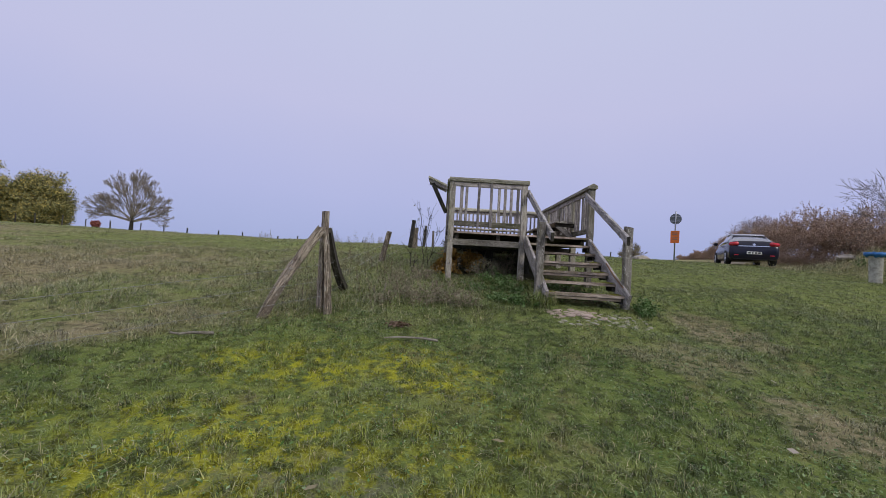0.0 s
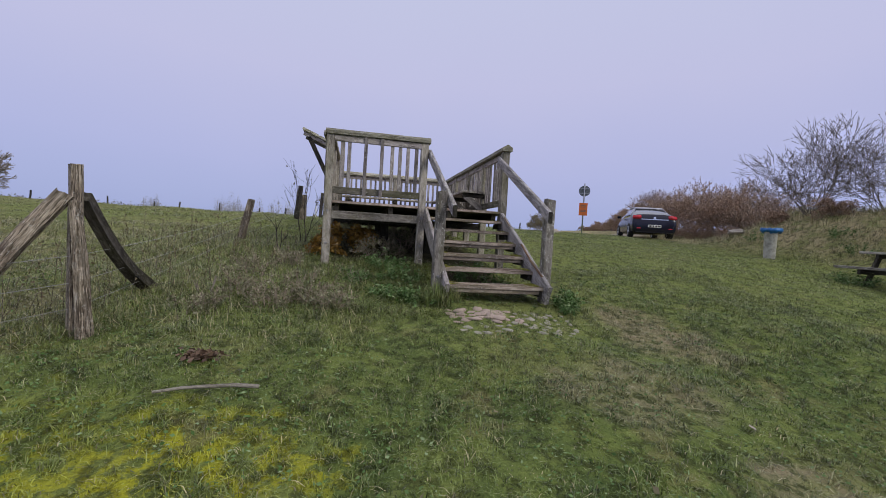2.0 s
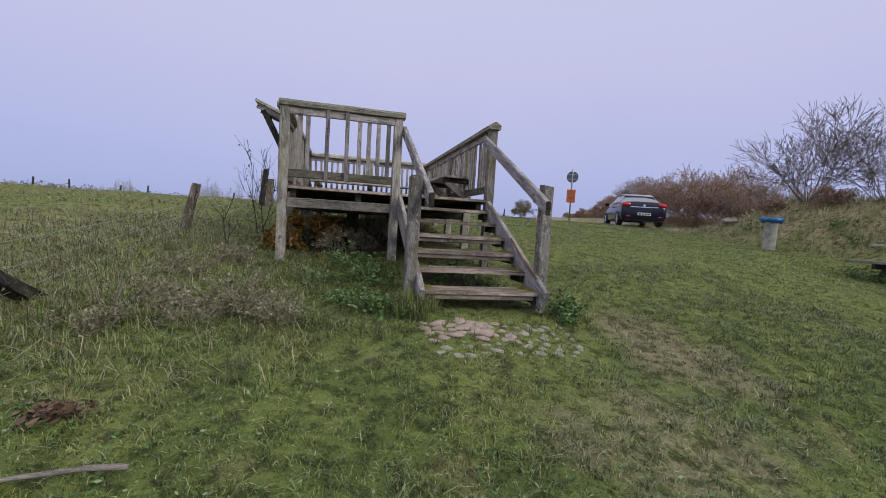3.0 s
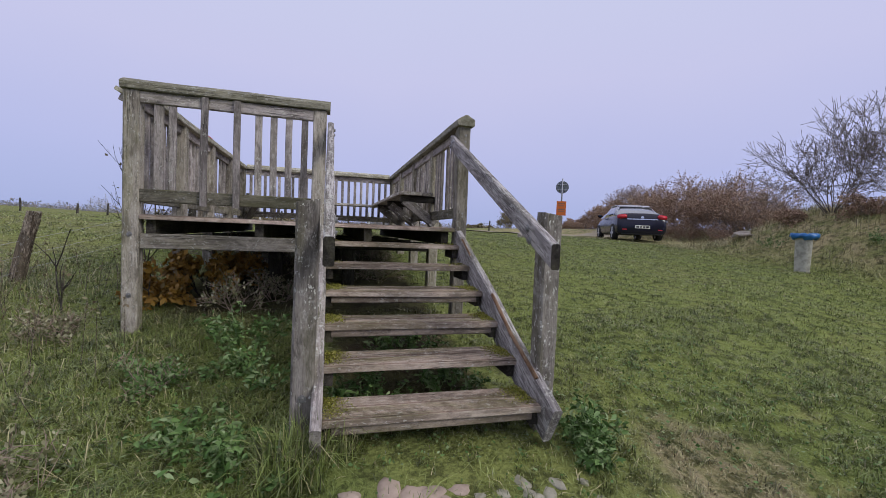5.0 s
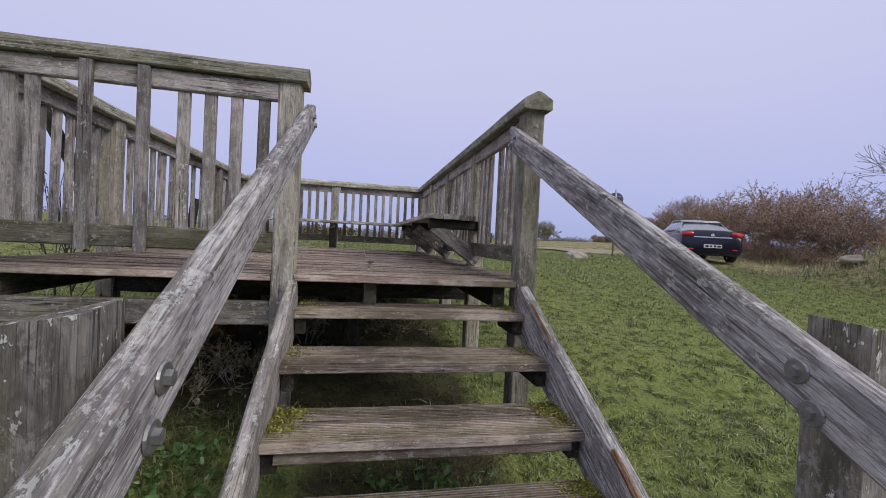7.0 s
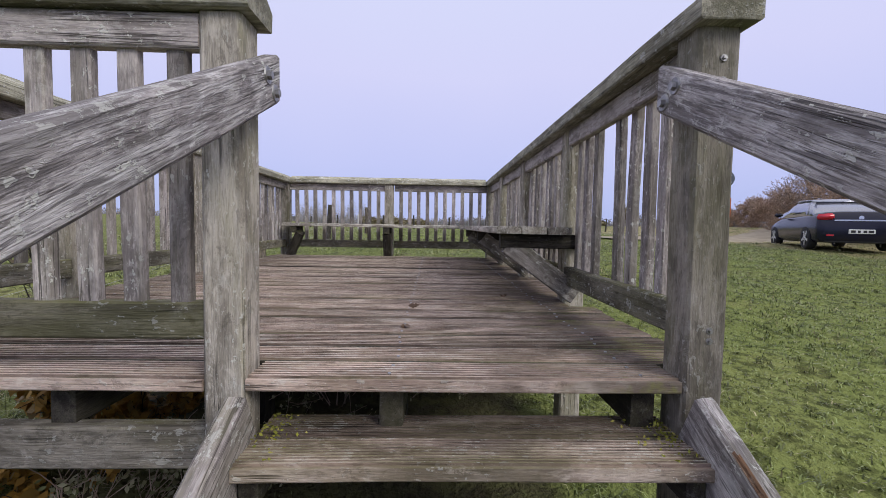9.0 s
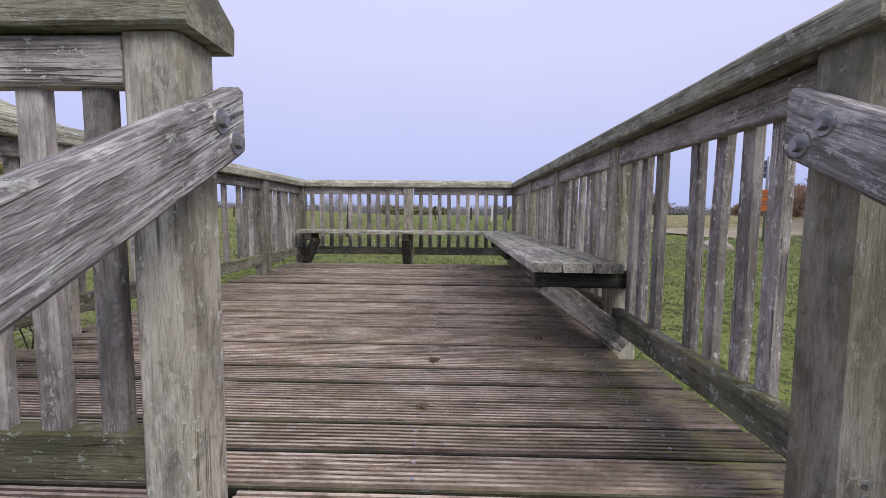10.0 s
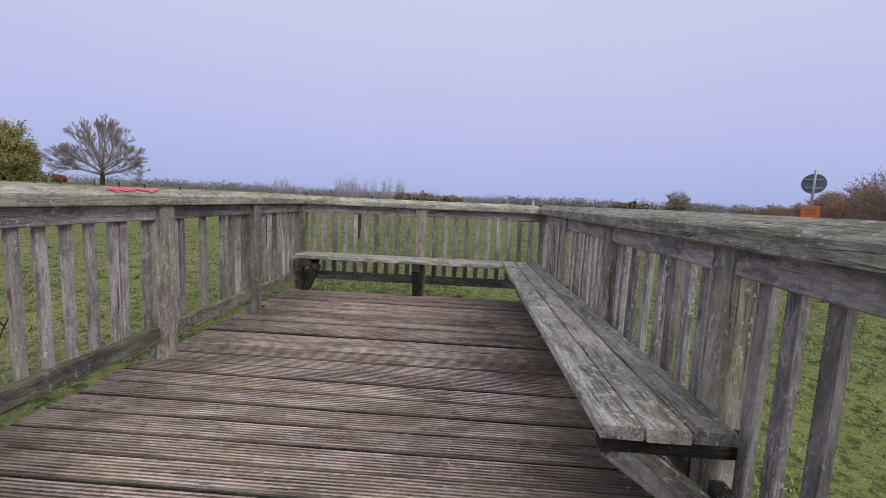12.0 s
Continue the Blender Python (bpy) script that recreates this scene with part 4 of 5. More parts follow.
tree(-46.5, 62.5, 2.3, 8.5, 10.0, "lone bare tree with a wide domed crown", level=4, seed=4, lift=0.045, limbs=30, twig=TWIG_PALE, spread=0.24)
for i, (x, y, h, w) in enumerate(((-62.5, 57.5, 8.0, 8.5), (-57.2, 59.5, 7.2, 7.0), (-67.5, 56.0, 8.2, 8.5), (-60.0, 61.0, 7.6, 7.0), (-72.5, 53.0, 8.0, 8.5))):
    tree(x, y, 1.0, h, w, "broadleaf tree with yellowing autumn leaves", LEAF_YELLOW, 1.0, 3, 40 + i, 0.24, lift=0.0, limbs=34, group="trees on the field edge")
shrub("red_bush", -49.3, 59.5, 1.0, 12, 0.8, "low bush with red autumn leaves under the tree", TWIG_RUST, LEAF_RED, 0.34, 1.0, 2, 77)

HEDGE = (("overgrown hedge bush with rusty twigs", TWIG_RUST, LEAF_RUST, 0.9), ("bare grey hedge bush with a few brown leaves", TWIG, LEAF_RUST, 0.5))
for i, (x, y, h, k) in enumerate(((26.5, 46, 1.0, 1), (25.0, 41, 1.3, 0), (23.6, 36.5, 1.6, 1), (22.3, 32.5, 2.0, 0), (21.2, 29.2, 2.5, 0), (20.2, 26.3, 2.9, 1), (19.6, 23.6, 3.0, 0), (18.9, 21.2, 2.9, 0), (18.4, 18.9, 2.7, 0), (18.0, 16.9, 2.3, 1), (22, 20, 3.4, 1), (31, 40, 2.6, 0), (35, 46, 2.6, 1))):
    lab, tw, lf, sh = HEDGE[k]
    shrub("hedge_bush", x, y, h * 0.86, 26, 0.46, lab, tw, lf, 0.06, sh, 3, 100 + i, "hedge by the track", 0.75, 0.02)
for i, (x, y, h) in enumerate(((16.4, 15.6, 0.9), (17.2, 17.4, 1.0), (17.5, 19.4, 1.1), (18.0, 21.6, 1.1), (18.6, 24.2, 1.1), (19.4, 27.2, 1.0), (20.5, 30.5, 0.9), (21.8, 34.5, 0.8), (15.6, 13.9, 0.8), (14.4, 11.2, 0.7), (15.0, 9.8, 0.75), (15.4, 8.4, 0.7), (15.9, 6.9, 0.7), (14.0, 12.6, 0.6))):
    shrub("undergrowth_bush", x, y, h, 24, 0.7, "low tangle of dry brown stems below the hedge", TWIG_RUST, LEAF_RUST, 0.05, 0.9, 2, 150 + i, "undergrowth below the hedge", 1.3, 0.012)
for i, (x, y, h) in enumerate(((14.6, 12.0, 3.3), (16.2, 11.0, 3.6), (15.8, 9.0, 3.4), (16.6, 7.0, 3.2))):
    shrub("blackthorn_bush", x, y, h * 0.72, 20, 0.5, "tall bare thorn bush with thin dark twigs", TWIG_DARK, LEAF_DARK, 0.04, 0.12, 3, 200 + i, "thorn bushes on the bank", 0.8, 0.015)
for i, (x, y, h) in enumerate(((20.5, 46, 1.5), (24.5, 54, 2.2), (16, 60, 1.3))):
    shrub("bush", x, y, h, 10, 0.4, "grey-brown solitary bush beyond the track", TWIG, LEAF_BROWN, 0.09, 0.7, 3, 240 + i, "bushes beyond the track", 0.5)
shrub("sapling", -0.45, 8.6, 1.15, 2, 0.35, "thin bare sapling beside the platform", BARK, LEAF_BROWN, 0.045, 0.25, 1, 300, lean=0.25, radius=0.012)
shrub("sapling", -0.82, 6.2, 0.62, 2, 0.3, "pale leafless forked sapling in the long grass", TWIG_PALE, None, 0.04, 0.0, 1, 305, lean=0.3, radius=0.012)
shrub("sapling", -0.25, 9.6, 1.5, 3, 0.35, "thin bare sapling beside the platform", BARK, LEAF_BROWN, 0.045, 0.15, 2, 301, lean=0.2, radius=0.011)
for i, (x, y, h, n) in enumerate(((0.22, 8.75, 0.55, 7), (0.62, 9.0, 0.62, 8), (0.85, 9.5, 0.5, 7))):
    shrub("beech_shrub", x, y, h, n, 0.6, "small shrub with orange autumn leaves under the platform", BARK, LEAF_ORANGE, 0.075, 1.0, 2, 310 + i, "orange shrubs", 0.8, 0.010)
# The last ten are added under and behind the deck, partly to block light.
for i, (x, y, h) in enumerate(((-0.15, 6.0, 0.40), (0.2, 6.25, 0.46), (0.55, 6.05, 0.36), (-0.45, 6.35, 0.42), (-0.75, 5.9, 0.3), (-0.6, 7.3, 0.4), (-0.2, 7.9, 0.4), (0.75, 7.1, 0.3), (1.0, 8.5, 0.42), (1.35, 8.8, 0.4), (0.7, 12.75, 0.42), (1.2, 12.9, 0.4), (1.8, 12.8, 0.42), (2.4, 12.9, 0.4), (2.9, 12.75, 0.42), (1.7, 9.6, 0.5), (2.5, 9.9, 0.5), (0.4, 10.4, 0.5), (1.3, 10.6, 0.45), (2.7, 11.2, 0.4))):
    shrub("bramble", x, y, h * 1.2, 10, 0.6, "tangled bramble with withered stems and pale leaves", TWIG_RUST, LEAF_BRAMBLE if i != 7 else LEAF_GREEN, 0.03, 0.55, 2, 330 + i, "brambles", 1.1, 0.006)


def herb(name, x, y, size, count, label, material, seed, tall=0.25):
    """A low leafy clump: stems with broad pointed leaves."""
    r = np.random.default_rng(seed)
    ob = thing(name, (x, y, gz(x, y)), label, "plant", "weeds")
    m = WORLD[ob.name]
    segs, pts = [], []
    for _ in range(count):
        a, q = r.uniform(0, 2 * math.pi), size * math.sqrt(r.random())
        b = np.array([math.cos(a) * q * 0.5, math.sin(a) * q * 0.5, -0.03])
        e = np.array([math.cos(a) * q, math.sin(a) * q, tall * r.uniform(0.5, 1.15) * (1.15 - 0.6 * q / size)])
        segs.append((b, e, 0.004, 0.002))
        for _ in range(20):
            t = r.uniform(0.3, 1.05)
            pts.append(b + (e - b) * t + r.normal(size=3) * 0.022)
    part("stalk_mass", tubes("stalk_mass", segs, LEAF_GREEN), ob, m)["kind"] = "stuff"
    part("foliage", pointed_leaves("foliage", pts, 0.045, material, r, 0.5), ob, m)
    return ob


for i, (x, y, s, c, t) in enumerate(((3.36, 6.12, 0.21, 30, 0.24), (3.26, 5.98, 0.15, 14, 0.15), (1.45, 6.15, 0.30, 30, 0.22), (1.15, 6.45, 0.3, 24, 0.2), (1.35, 7.0, 0.35, 26, 0.25), (2.1, 6.75, 0.3, 22, 0.22), (2.7, 6.9, 0.3, 22, 0.2), (2.5, 7.5, 0.4, 26, 0.3), (1.2, 7.7, 0.4, 30, 0.25), (10.1, 7.6, 0.4, 30, 0.28))):
    herb("nettle_clump", x, y, s, c, "leafy green nettle clump growing by the timber", LEAF_GREEN, 400 + i, t)


# ---------------------------------------------------------------- stones, sticks and other loose things
def stone_mesh(name, rx, ry, rz, material, seed, sub=2):
    bm = bmesh.new()
    bmesh.ops.create_icosphere(bm, subdivisions=sub, radius=1)
    r = random.Random(seed)
    o = Vector((r.uniform(0, 50), r.uniform(0, 50), r.uniform(0, 50)))
    for v in bm.verts:
        k = 1 + 0.5 * noise.noise(v.co * 1.2 + o) + 0.16 * noise.noise(v.co * 3.2 + o)
        v.co = Vector((v.co.x * rx, v.co.y * ry, v.co.z * rz)) * k
    return from_bm(name, bm, material, True)


paving = thing("cobble_patch", (2.55, 5.8, gz(2.55, 5.8)), "patch of pink and grey field stones set in the turf", "stone paving")
STONES = {m.name: [stone_mesh("stone", 0.092, 0.066, 0.036, m, k + 17 * j) for k in range(6)] for j, m in enumerate((STONE_PINK, STONE_GREY))}
spots = []
for _ in range(900):
    x, y = rng.uniform(1.78, 3.18), rng.uniform(5.30, 5.93)
    pink = x < 2.55 - 0.2 * (y - 5.7) and y > 5.54
    gap = 0.088 if pink else 0.10
    if not pink and rng.random() < 0.6:
        continue
    if all(math.hypot(x - a, (y - b) * 1.25) > gap for a, b, _ in spots) and len(spots) < 95:
        spots.append((x, y, pink))
for x, y, pink in spots:
    me = rng.choice(STONES["pink_cobble" if pink else "grey_cobble"])
    s = rng.uniform(0.6, 1.1) if pink else rng.uniform(0.4, 0.78)
    part("stone", me, paving, pose(x, y, gz(x, y) + rng.uniform(-0.014, -0.004), rng.uniform(-9, 9), rng.uniform(-6, 6), rng.uniform(0, 360)) @ Matrix.Diagonal((s, s, s * 0.72, 1)))

rock = thing("boulder", (8.4, 17.1, gz(8.4, 17.1)), "pale rounded boulder lying in the grass", "rock")
part("stone", stone_mesh("stone", 0.40, 0.26, 0.22, BOULDER, 91, 4), rock, pose(8.4, 17.1, gz(8.4, 17.1) + 0.0, 0, 0, 25))
rock2 = thing("flat_stone", (13.6, 13.6, gz(13.6, 13.6)), "flat grey stone half hidden in dry grass", "rock")
part("stone", stone_mesh("stone", 0.5, 0.3, 0.12, BOULDER, 92, 3), rock2, pose(13.6, 13.6, gz(13.6, 13.6) + 0.06, 0, 0, 25))


def fallen_stick(pts, r, label, seed):
    ob = thing("stick", (*pts[0], gz(*pts[0])), label, "stick", "fallen sticks")
    q = random.Random(seed)
    segs, last = [], None
    for i, (x, y) in enumerate(pts):
        p = np.array([x, y, gz(x, y) + r + 0.03 + q.uniform(0, 0.012)])
        if last is not None:
            segs.append((last, p, r * (1 - 0.5 * (i - 1) / len(pts)), r * (1 - 0.5 * i / len(pts))))
        last = p
    part("wood", tubes("wood", segs, STICK, 7), ob)


fallen_stick([(0.16, 4.27), (0.02, 4.24), (-0.12, 4.2), (-0.28, 4.17), (-0.42, 4.12)], 0.015, "pale barkless stick lying on the grass", 1)
fallen_stick([(-2.08, 3.78), (-2.2, 3.72), (-2.28, 3.73), (-2.36, 3.66), (-2.45, 3.66)], 0.017, "broken grey branch lying on the grass", 2)
heap = thing("leaf_heap", (-0.33, 4.67, gz(-0.33, 4.67)), "small heap of dark brown wet leaves", "leaf heap")
hr = np.random.default_rng(5)
hp = np.stack([hr.normal(0, 0.075, 160), hr.normal(0, 0.05, 160), np.abs(hr.normal(0, 0.022, 160)) + 0.02], 1)
part("foliage", leaves_mesh("foliage", hp, 0.05, LEAF_DARK, hr, 0.6), heap, WORLD[heap.name])
for x, y in ((2.9, 2.9), (2.3, 3.13), (-0.45, 1.75), (2.6, 2.4), (3.4, 3.6), (1.1, 3.2), (4.4, 6.4), (0.6, 2.3), (1.7, 3.9), (5.0, 4.8)):
    lf = thing("fallen_leaf", (x, y, gz(x, y)), "single dry pale leaf on the grass", "leaf", "fallen leaves")
    part("blade", leaves_mesh("blade", [(0, 0, 0.045)], 0.075, LEAF_BROWN if x < 2.5 else BOULDER, np.random.default_rng(int(abs(x) * 100)), 0.75), lf, WORLD[lf.name])
for x, y in ((2.22, 9.0), (2.75, 9.35), (2.2, 8.55)):
    lf = thing("fallen_leaf", (x, y, DECK_Z), "curled dark brown leaf on the deck", "leaf", "fallen leaves")
    part("blade", leaves_mesh("blade", [(0, 0, 0.008), (0.012, 0.004, 0.012), (-0.01, 0.006, 0.012)], 0.04, LEAF_DARK, np.random.default_rng(int(abs(x) * 100)), 0.6), lf, WORLD[lf.name])


# ---------------------------------------------------------------- litter bin, sign, picnic table
def ring_mesh(name, rows, material, sides=28, rough=0.0, seed=0, close=True):
    """A turned body: rows of radius and height."""
    r = random.Random(seed)
    verts, faces = [], []
    for q, z in rows:
        for k in range(sides):
            a = 2 * math.pi * k / sides
            w = q * (1 + r.uniform(-rough, rough))
            verts.append((w * math.cos(a), w * math.sin(a), z + r.uniform(-rough, rough) * 0.3))
    for i in range(len(rows) - 1):
        for k in range(sides):
            a, b = i * sides + k, i * sides + (k + 1) % sides
            faces.append((a, b, b + sides, a + sides))
    if close:
        faces.append(tuple(range(sides - 1, -1, -1)))
        faces.append(tuple((len(rows) - 1) * sides + k for k in range(sides)))
    return mesh_of(name, verts, faces, material, True)


bx, by = 11.32, 10.42
litter = thing("litter_bin", (bx, by, gz(bx, by)), "tapered washed-concrete litter bin with a blue bag", "bin")
part("body", ring_mesh("body", [(0.128, -0.05), (0.13, 0.05), (0.145, 0.66), (0.155, 0.70), (0.155, 0.745), (0.14, 0.75), (0.125, 0.60)], CONCRETE), litter, WORLD[litter.name])
part("bag", ring_mesh("bag", [(0.165, 0.68), (0.205, 0.705), (0.235, 0.745), (0.225, 0.785), (0.18, 0.80), (0.13, 0.775), (0.115, 0.60)], BAG, 30, 0.10, 3, False), litter, WORLD[litter.name], "crumpled blue plastic bag folded over the rim")

sx, sy = 10.72, 18.87
sign = thing("road_sign", (sx, sy, gz(sx, sy)), "round traffic sign seen from behind above an orange panel", "sign", turn=-33)
S = WORLD[sign.name]
part("pole", ring_mesh("pole", [(0.03, -0.1), (0.03, 2.27), (0.02, 2.29)], ZINC, 12), sign, S)
bm = bmesh.new()
bmesh.ops.create_cone(bm, cap_ends=True, segments=36, radius1=0.245, radius2=0.245, depth=0.012, matrix=pose(0, 0.05, 1.95, 90))
part("disc", from_bm("disc", bm, SIGN_GREY), sign, S, "grey metal back of a round sign")
for z in (-0.1, 0.1):
    bm = bmesh.new()
    bmesh.ops.create_cube(bm, size=1, matrix=Matrix.Translation((0, 0.03, 1.95 + z)) @ Matrix.Diagonal((0.36, 0.025, 0.035, 1)))
    part("bracket", from_bm("bracket", bm, ZINC), sign, S)
bm = bmesh.new()
bmesh.ops.create_cube(bm, size=1, matrix=Matrix.Translation((0, -0.035, 1.12)) @ Matrix.Diagonal((0.36, 0.014, 0.56, 1)))
bmesh.ops.bevel(bm, geom=bm.edges[:], offset=0.004, segments=1, affect="EDGES")
part("panel", from_bm("panel", bm, ORANGE), sign, S, "plain orange notice panel")
bm = bmesh.new()
for z, w in ((1.30, 0.24), (1.22, 0.2), (1.08, 0.26), (1.01, 0.22)):
    bmesh.ops.create_cube(bm, size=1, matrix=Matrix.Translation((0, -0.0445, z)) @ Matrix.Diagonal((w, 0.003, 0.03, 1)))
part("lettering", from_bm("lettering", bm, IRON), sign, S)["kind"] = "stuff"

px, py = 10.75, 6.98
picnic = thing("picnic_table", (px, py, gz(px, py)), "weathered timber picnic table with fixed benches", "picnic table")
pz = gz(px, py)
for k in range(5):
    x = px - 0.30 + 0.15 * k
    timber("top_plank", picnic, (x, py - 0.95, pz + 0.73), (x, py + 0.80, pz + 0.73), 0.14, 0.045, SEAT)
for x in (px - 0.72, px - 0.58, px + 0.58, px + 0.72):
    timber("seat_plank", picnic, (x, py - 0.95, pz + 0.43), (x, py + 0.93, pz + 0.43), 0.135, 0.045, SEAT)
for y in (py - 0.6, py + 0.5):
    timber("seat_bearer", picnic, (px - 0.78, y, pz + 0.36), (px + 0.78, y, pz + 0.36), 0.05, 0.09, UNDER)
    timber("top_bearer", picnic, (px - 0.36, y, pz + 0.665), (px + 0.36, y, pz + 0.665), 0.05, 0.08, UNDER)
    for s in (-1, 1):
        timber("leg", picnic, (px + s * 0.62, y + 0.05, pz - 0.12), (px + s * 0.22, y + 0.05, pz + 0.69), 0.05, 0.10, UNDER)


# ---------------------------------------------------------------- parked car
def loft(name, rings, material, smooth_faces=True):
    """Skins closed rings of equal length; the first and last are capped."""
    k = len(rings[0])
    verts = [v for r in rings for v in r]
    faces = []
    for i in range(len(rings) - 1):
        for j in range(k):
            a, b = i * k + j, i * k + (j + 1) % k
            faces.append((a, b, b + k, a + k))
    faces.append(tuple(range(k - 1, -1, -1)))
    faces.append(tuple((len(rings) - 1) * k + j for j in range(k)))
    bm = bmesh.new()
    vs = [bm.verts.new(v) for v in verts]
    for f in faces:
        bm.faces.new([vs[i] for i in f])
    return from_bm(name, bm, material, smooth_faces)


def hull(y, w, lo, belt, top, crown):
    """A car's section: sill, side, shoulder, deck."""
    half = [(w * 0.90, lo), (w * 0.985, lo + 0.10), (w, (lo + belt) / 2 + 0.04), (w * 0.985, belt - 0.04), (w * 0.95, belt), (w * 0.80, top), (w * 0.40, crown)]
    return [(x, y, z) for x, z in half] + [(-x, y, z) for x, z in reversed(half)]


def rounded_box(sx, sy, sz, m, bevel=0.02, seg=2):
    bm = bmesh.new()
    bmesh.ops.create_cube(bm, size=1, matrix=m @ Matrix.Diagonal((sx, sy, sz, 1)))
    bmesh.ops.bevel(bm, geom=bm.edges[:], offset=bevel, segments=seg, affect="EDGES")
    return bm


CX, CY, CAR_TURN = 13.15, 17.20, -25.0
car = thing("car", (CX, CY, gz(CX + 1, CY + 1.6) - 0.02), "dark blue coupe parked on the grass by the hedge", "car", turn=CAR_TURN)
C = WORLD[car.name]
body = part("body", loft("body", [
    hull(0.00, 0.72, 0.34, 0.62, 0.66, 0.67), hull(0.05, 0.82, 0.26, 0.70, 0.78, 0.80), hull(0.10, 0.86, 0.22, 0.84, 0.96, 0.98),
    hull(0.20, 0.875, 0.20, 0.88, 0.99, 1.02), hull(0.75, 0.89, 0.19, 0.90, 0.99, 1.01), hull(1.6, 0.895, 0.19, 0.89, 0.93, 0.94),
    hull(2.9, 0.89, 0.19, 0.87, 0.92, 0.94), hull(3.4, 0.885, 0.20, 0.80, 0.88, 0.91), hull(4.05, 0.84, 0.22, 0.68, 0.74, 0.77), hull(4.4, 0.66, 0.28, 0.55, 0.60, 0.62)], CAR_PAINT), car, C)


def cabin(y, w, z, low=0.90):
    half = [(0.83, low), (w + 0.03, (low + z) / 2 + 0.08), (w, z - 0.03), (w * 0.85, z), (w * 0.3, z + 0.015)]
    return [(x, y, q) for x, q in half] + [(-x, y, q) for x, q in reversed(half)]


part("glasshouse", loft("glasshouse", [cabin(0.62, 0.72, 1.01), cabin(0.95, 0.68, 1.17), cabin(1.35, 0.62, 1.33), cabin(2.4, 0.60, 1.375), cabin(2.75, 0.63, 1.28), cabin(3.4, 0.74, 0.95)], CAR_GLASS), car, C, "tinted windows")
part("roof", loft("roof", [[(x, y, z + 0.016 + 0.02 * (1 - abs(x))) for x in (-0.60, -0.3, 0, 0.3, 0.60)] + [(x, y, z - 0.005) for x in (0.60, 0, -0.60)] for y, z in ((1.22, 1.315), (1.5, 1.375), (2.3, 1.39), (2.52, 1.36))], CAR_ROOF), car, C, "folding roof, paled for the sky's sheen")
for s in (-1, 1):
    part("roof_pillar", loft("roof_pillar", [[(s * 0.70, 0.70, 1.0), (s * 0.84, 0.72, 0.95), (s * 0.84, 1.0, 0.95), (s * 0.72, 0.9, 1.08)], [(s * 0.56, 1.2, 1.33), (s * 0.64, 1.22, 1.28), (s * 0.64, 1.42, 1.30), (s * 0.58, 1.4, 1.36)]], CAR_ROOF), car, C)
    part("tail_lamp", from_bm("tail_lamp", rounded_box(0.34, 0.18, 0.155, pose(s * 0.70, 0.115, 0.875, 0, s * 6, s * 18), 0.03), LAMP_RED, True), car, C, "red tail lamp")
    part("mirror", from_bm("mirror", rounded_box(0.20, 0.10, 0.13, pose(s * 1.0, 2.72, 0.98), 0.035), CAR_PAINT, True), car, C, "wing mirror")
    part("exhaust_panel", from_bm("exhaust_panel", rounded_box(0.16, 0.02, 0.05, pose(s * 0.62, 0.005, 0.40), 0.008), LAMP_RED), car, C, "small red rear reflector")
part("trim_strip", from_bm("trim_strip", rounded_box(1.10, 0.035, 0.035, pose(0, 0.035, 0.785), 0.01), CHROME), car, C, "chrome strip across the boot")
plate_ob = part("number_plate", from_bm("number_plate", rounded_box(0.52, 0.02, 0.11, pose(0, -0.005, 0.50), 0.006, 1), PLATE), car, C, "white number plate with unreadable dark bars")
bm = bmesh.new()
for k, w in enumerate((0.09, 0.05, 0.07, 0.10)):
    bmesh.ops.create_cube(bm, size=1, matrix=Matrix.Translation((-0.17 + 0.115 * k, -0.0165, 0.50)) @ Matrix.Diagonal((w, 0.003, 0.06, 1)))
part("lettering", from_bm("lettering", bm, BLACK), plate_ob, C)["kind"] = "stuff"
bm = bmesh.new()
bmesh.ops.create_cone(bm, cap_ends=True, segments=20, radius1=0.055, radius2=0.05, depth=0.015, matrix=pose(0, 0.062, 0.855, 90))
part("badge", from_bm("badge", bm, CHROME), car, C, "plain round chrome badge")
part("bumper", from_bm("bumper", rounded_box(1.62, 0.16, 0.24, pose(0, 0.09, 0.43), 0.06, 3), CAR_PAINT, True), car, C)
part("valance", from_bm("valance", rounded_box(1.45, 0.12, 0.12, pose(0, 0.12, 0.27), 0.02), BLACK), car, C)


def wheel(x, y):
    w = place(new("wheel"), C @ pose(x, y, 0.315, 0, 90, 0), car)
    W = WORLD[w.name]
    part("tyre", ring_mesh("tyre", [(0.215, -0.10), (0.29, -0.105), (0.315, -0.075), (0.318, 0.075), (0.29, 0.105), (0.215, 0.10)], RUBBER, 30, close=False), w, W)
    part("barrel", ring_mesh("barrel", [(0.215, -0.09), (0.205, 0.0), (0.215, 0.09)], BLACK, 24), w, W)
    bm = bmesh.new()
    for k in range(5):
        for s in (-1, 1):
            bmesh.ops.create_cube(bm, size=1, matrix=pose(0, 0, 0, 0, 0, 72 * k) @ Matrix.Translation((0.115, 0, s * 0.094)) @ Matrix.Diagonal((0.20, 0.06, 0.02, 1)))
    bmesh.ops.create_cone(bm, cap_ends=True, segments=16, radius1=0.06, radius2=0.06, depth=0.215)
    part("rim", from_bm("rim", bm, ALLOY), w, W, "five-spoke alloy rim")


for x in (-0.80, 0.80):
    for y in (0.80, 3.50):
        wheel(x, y)

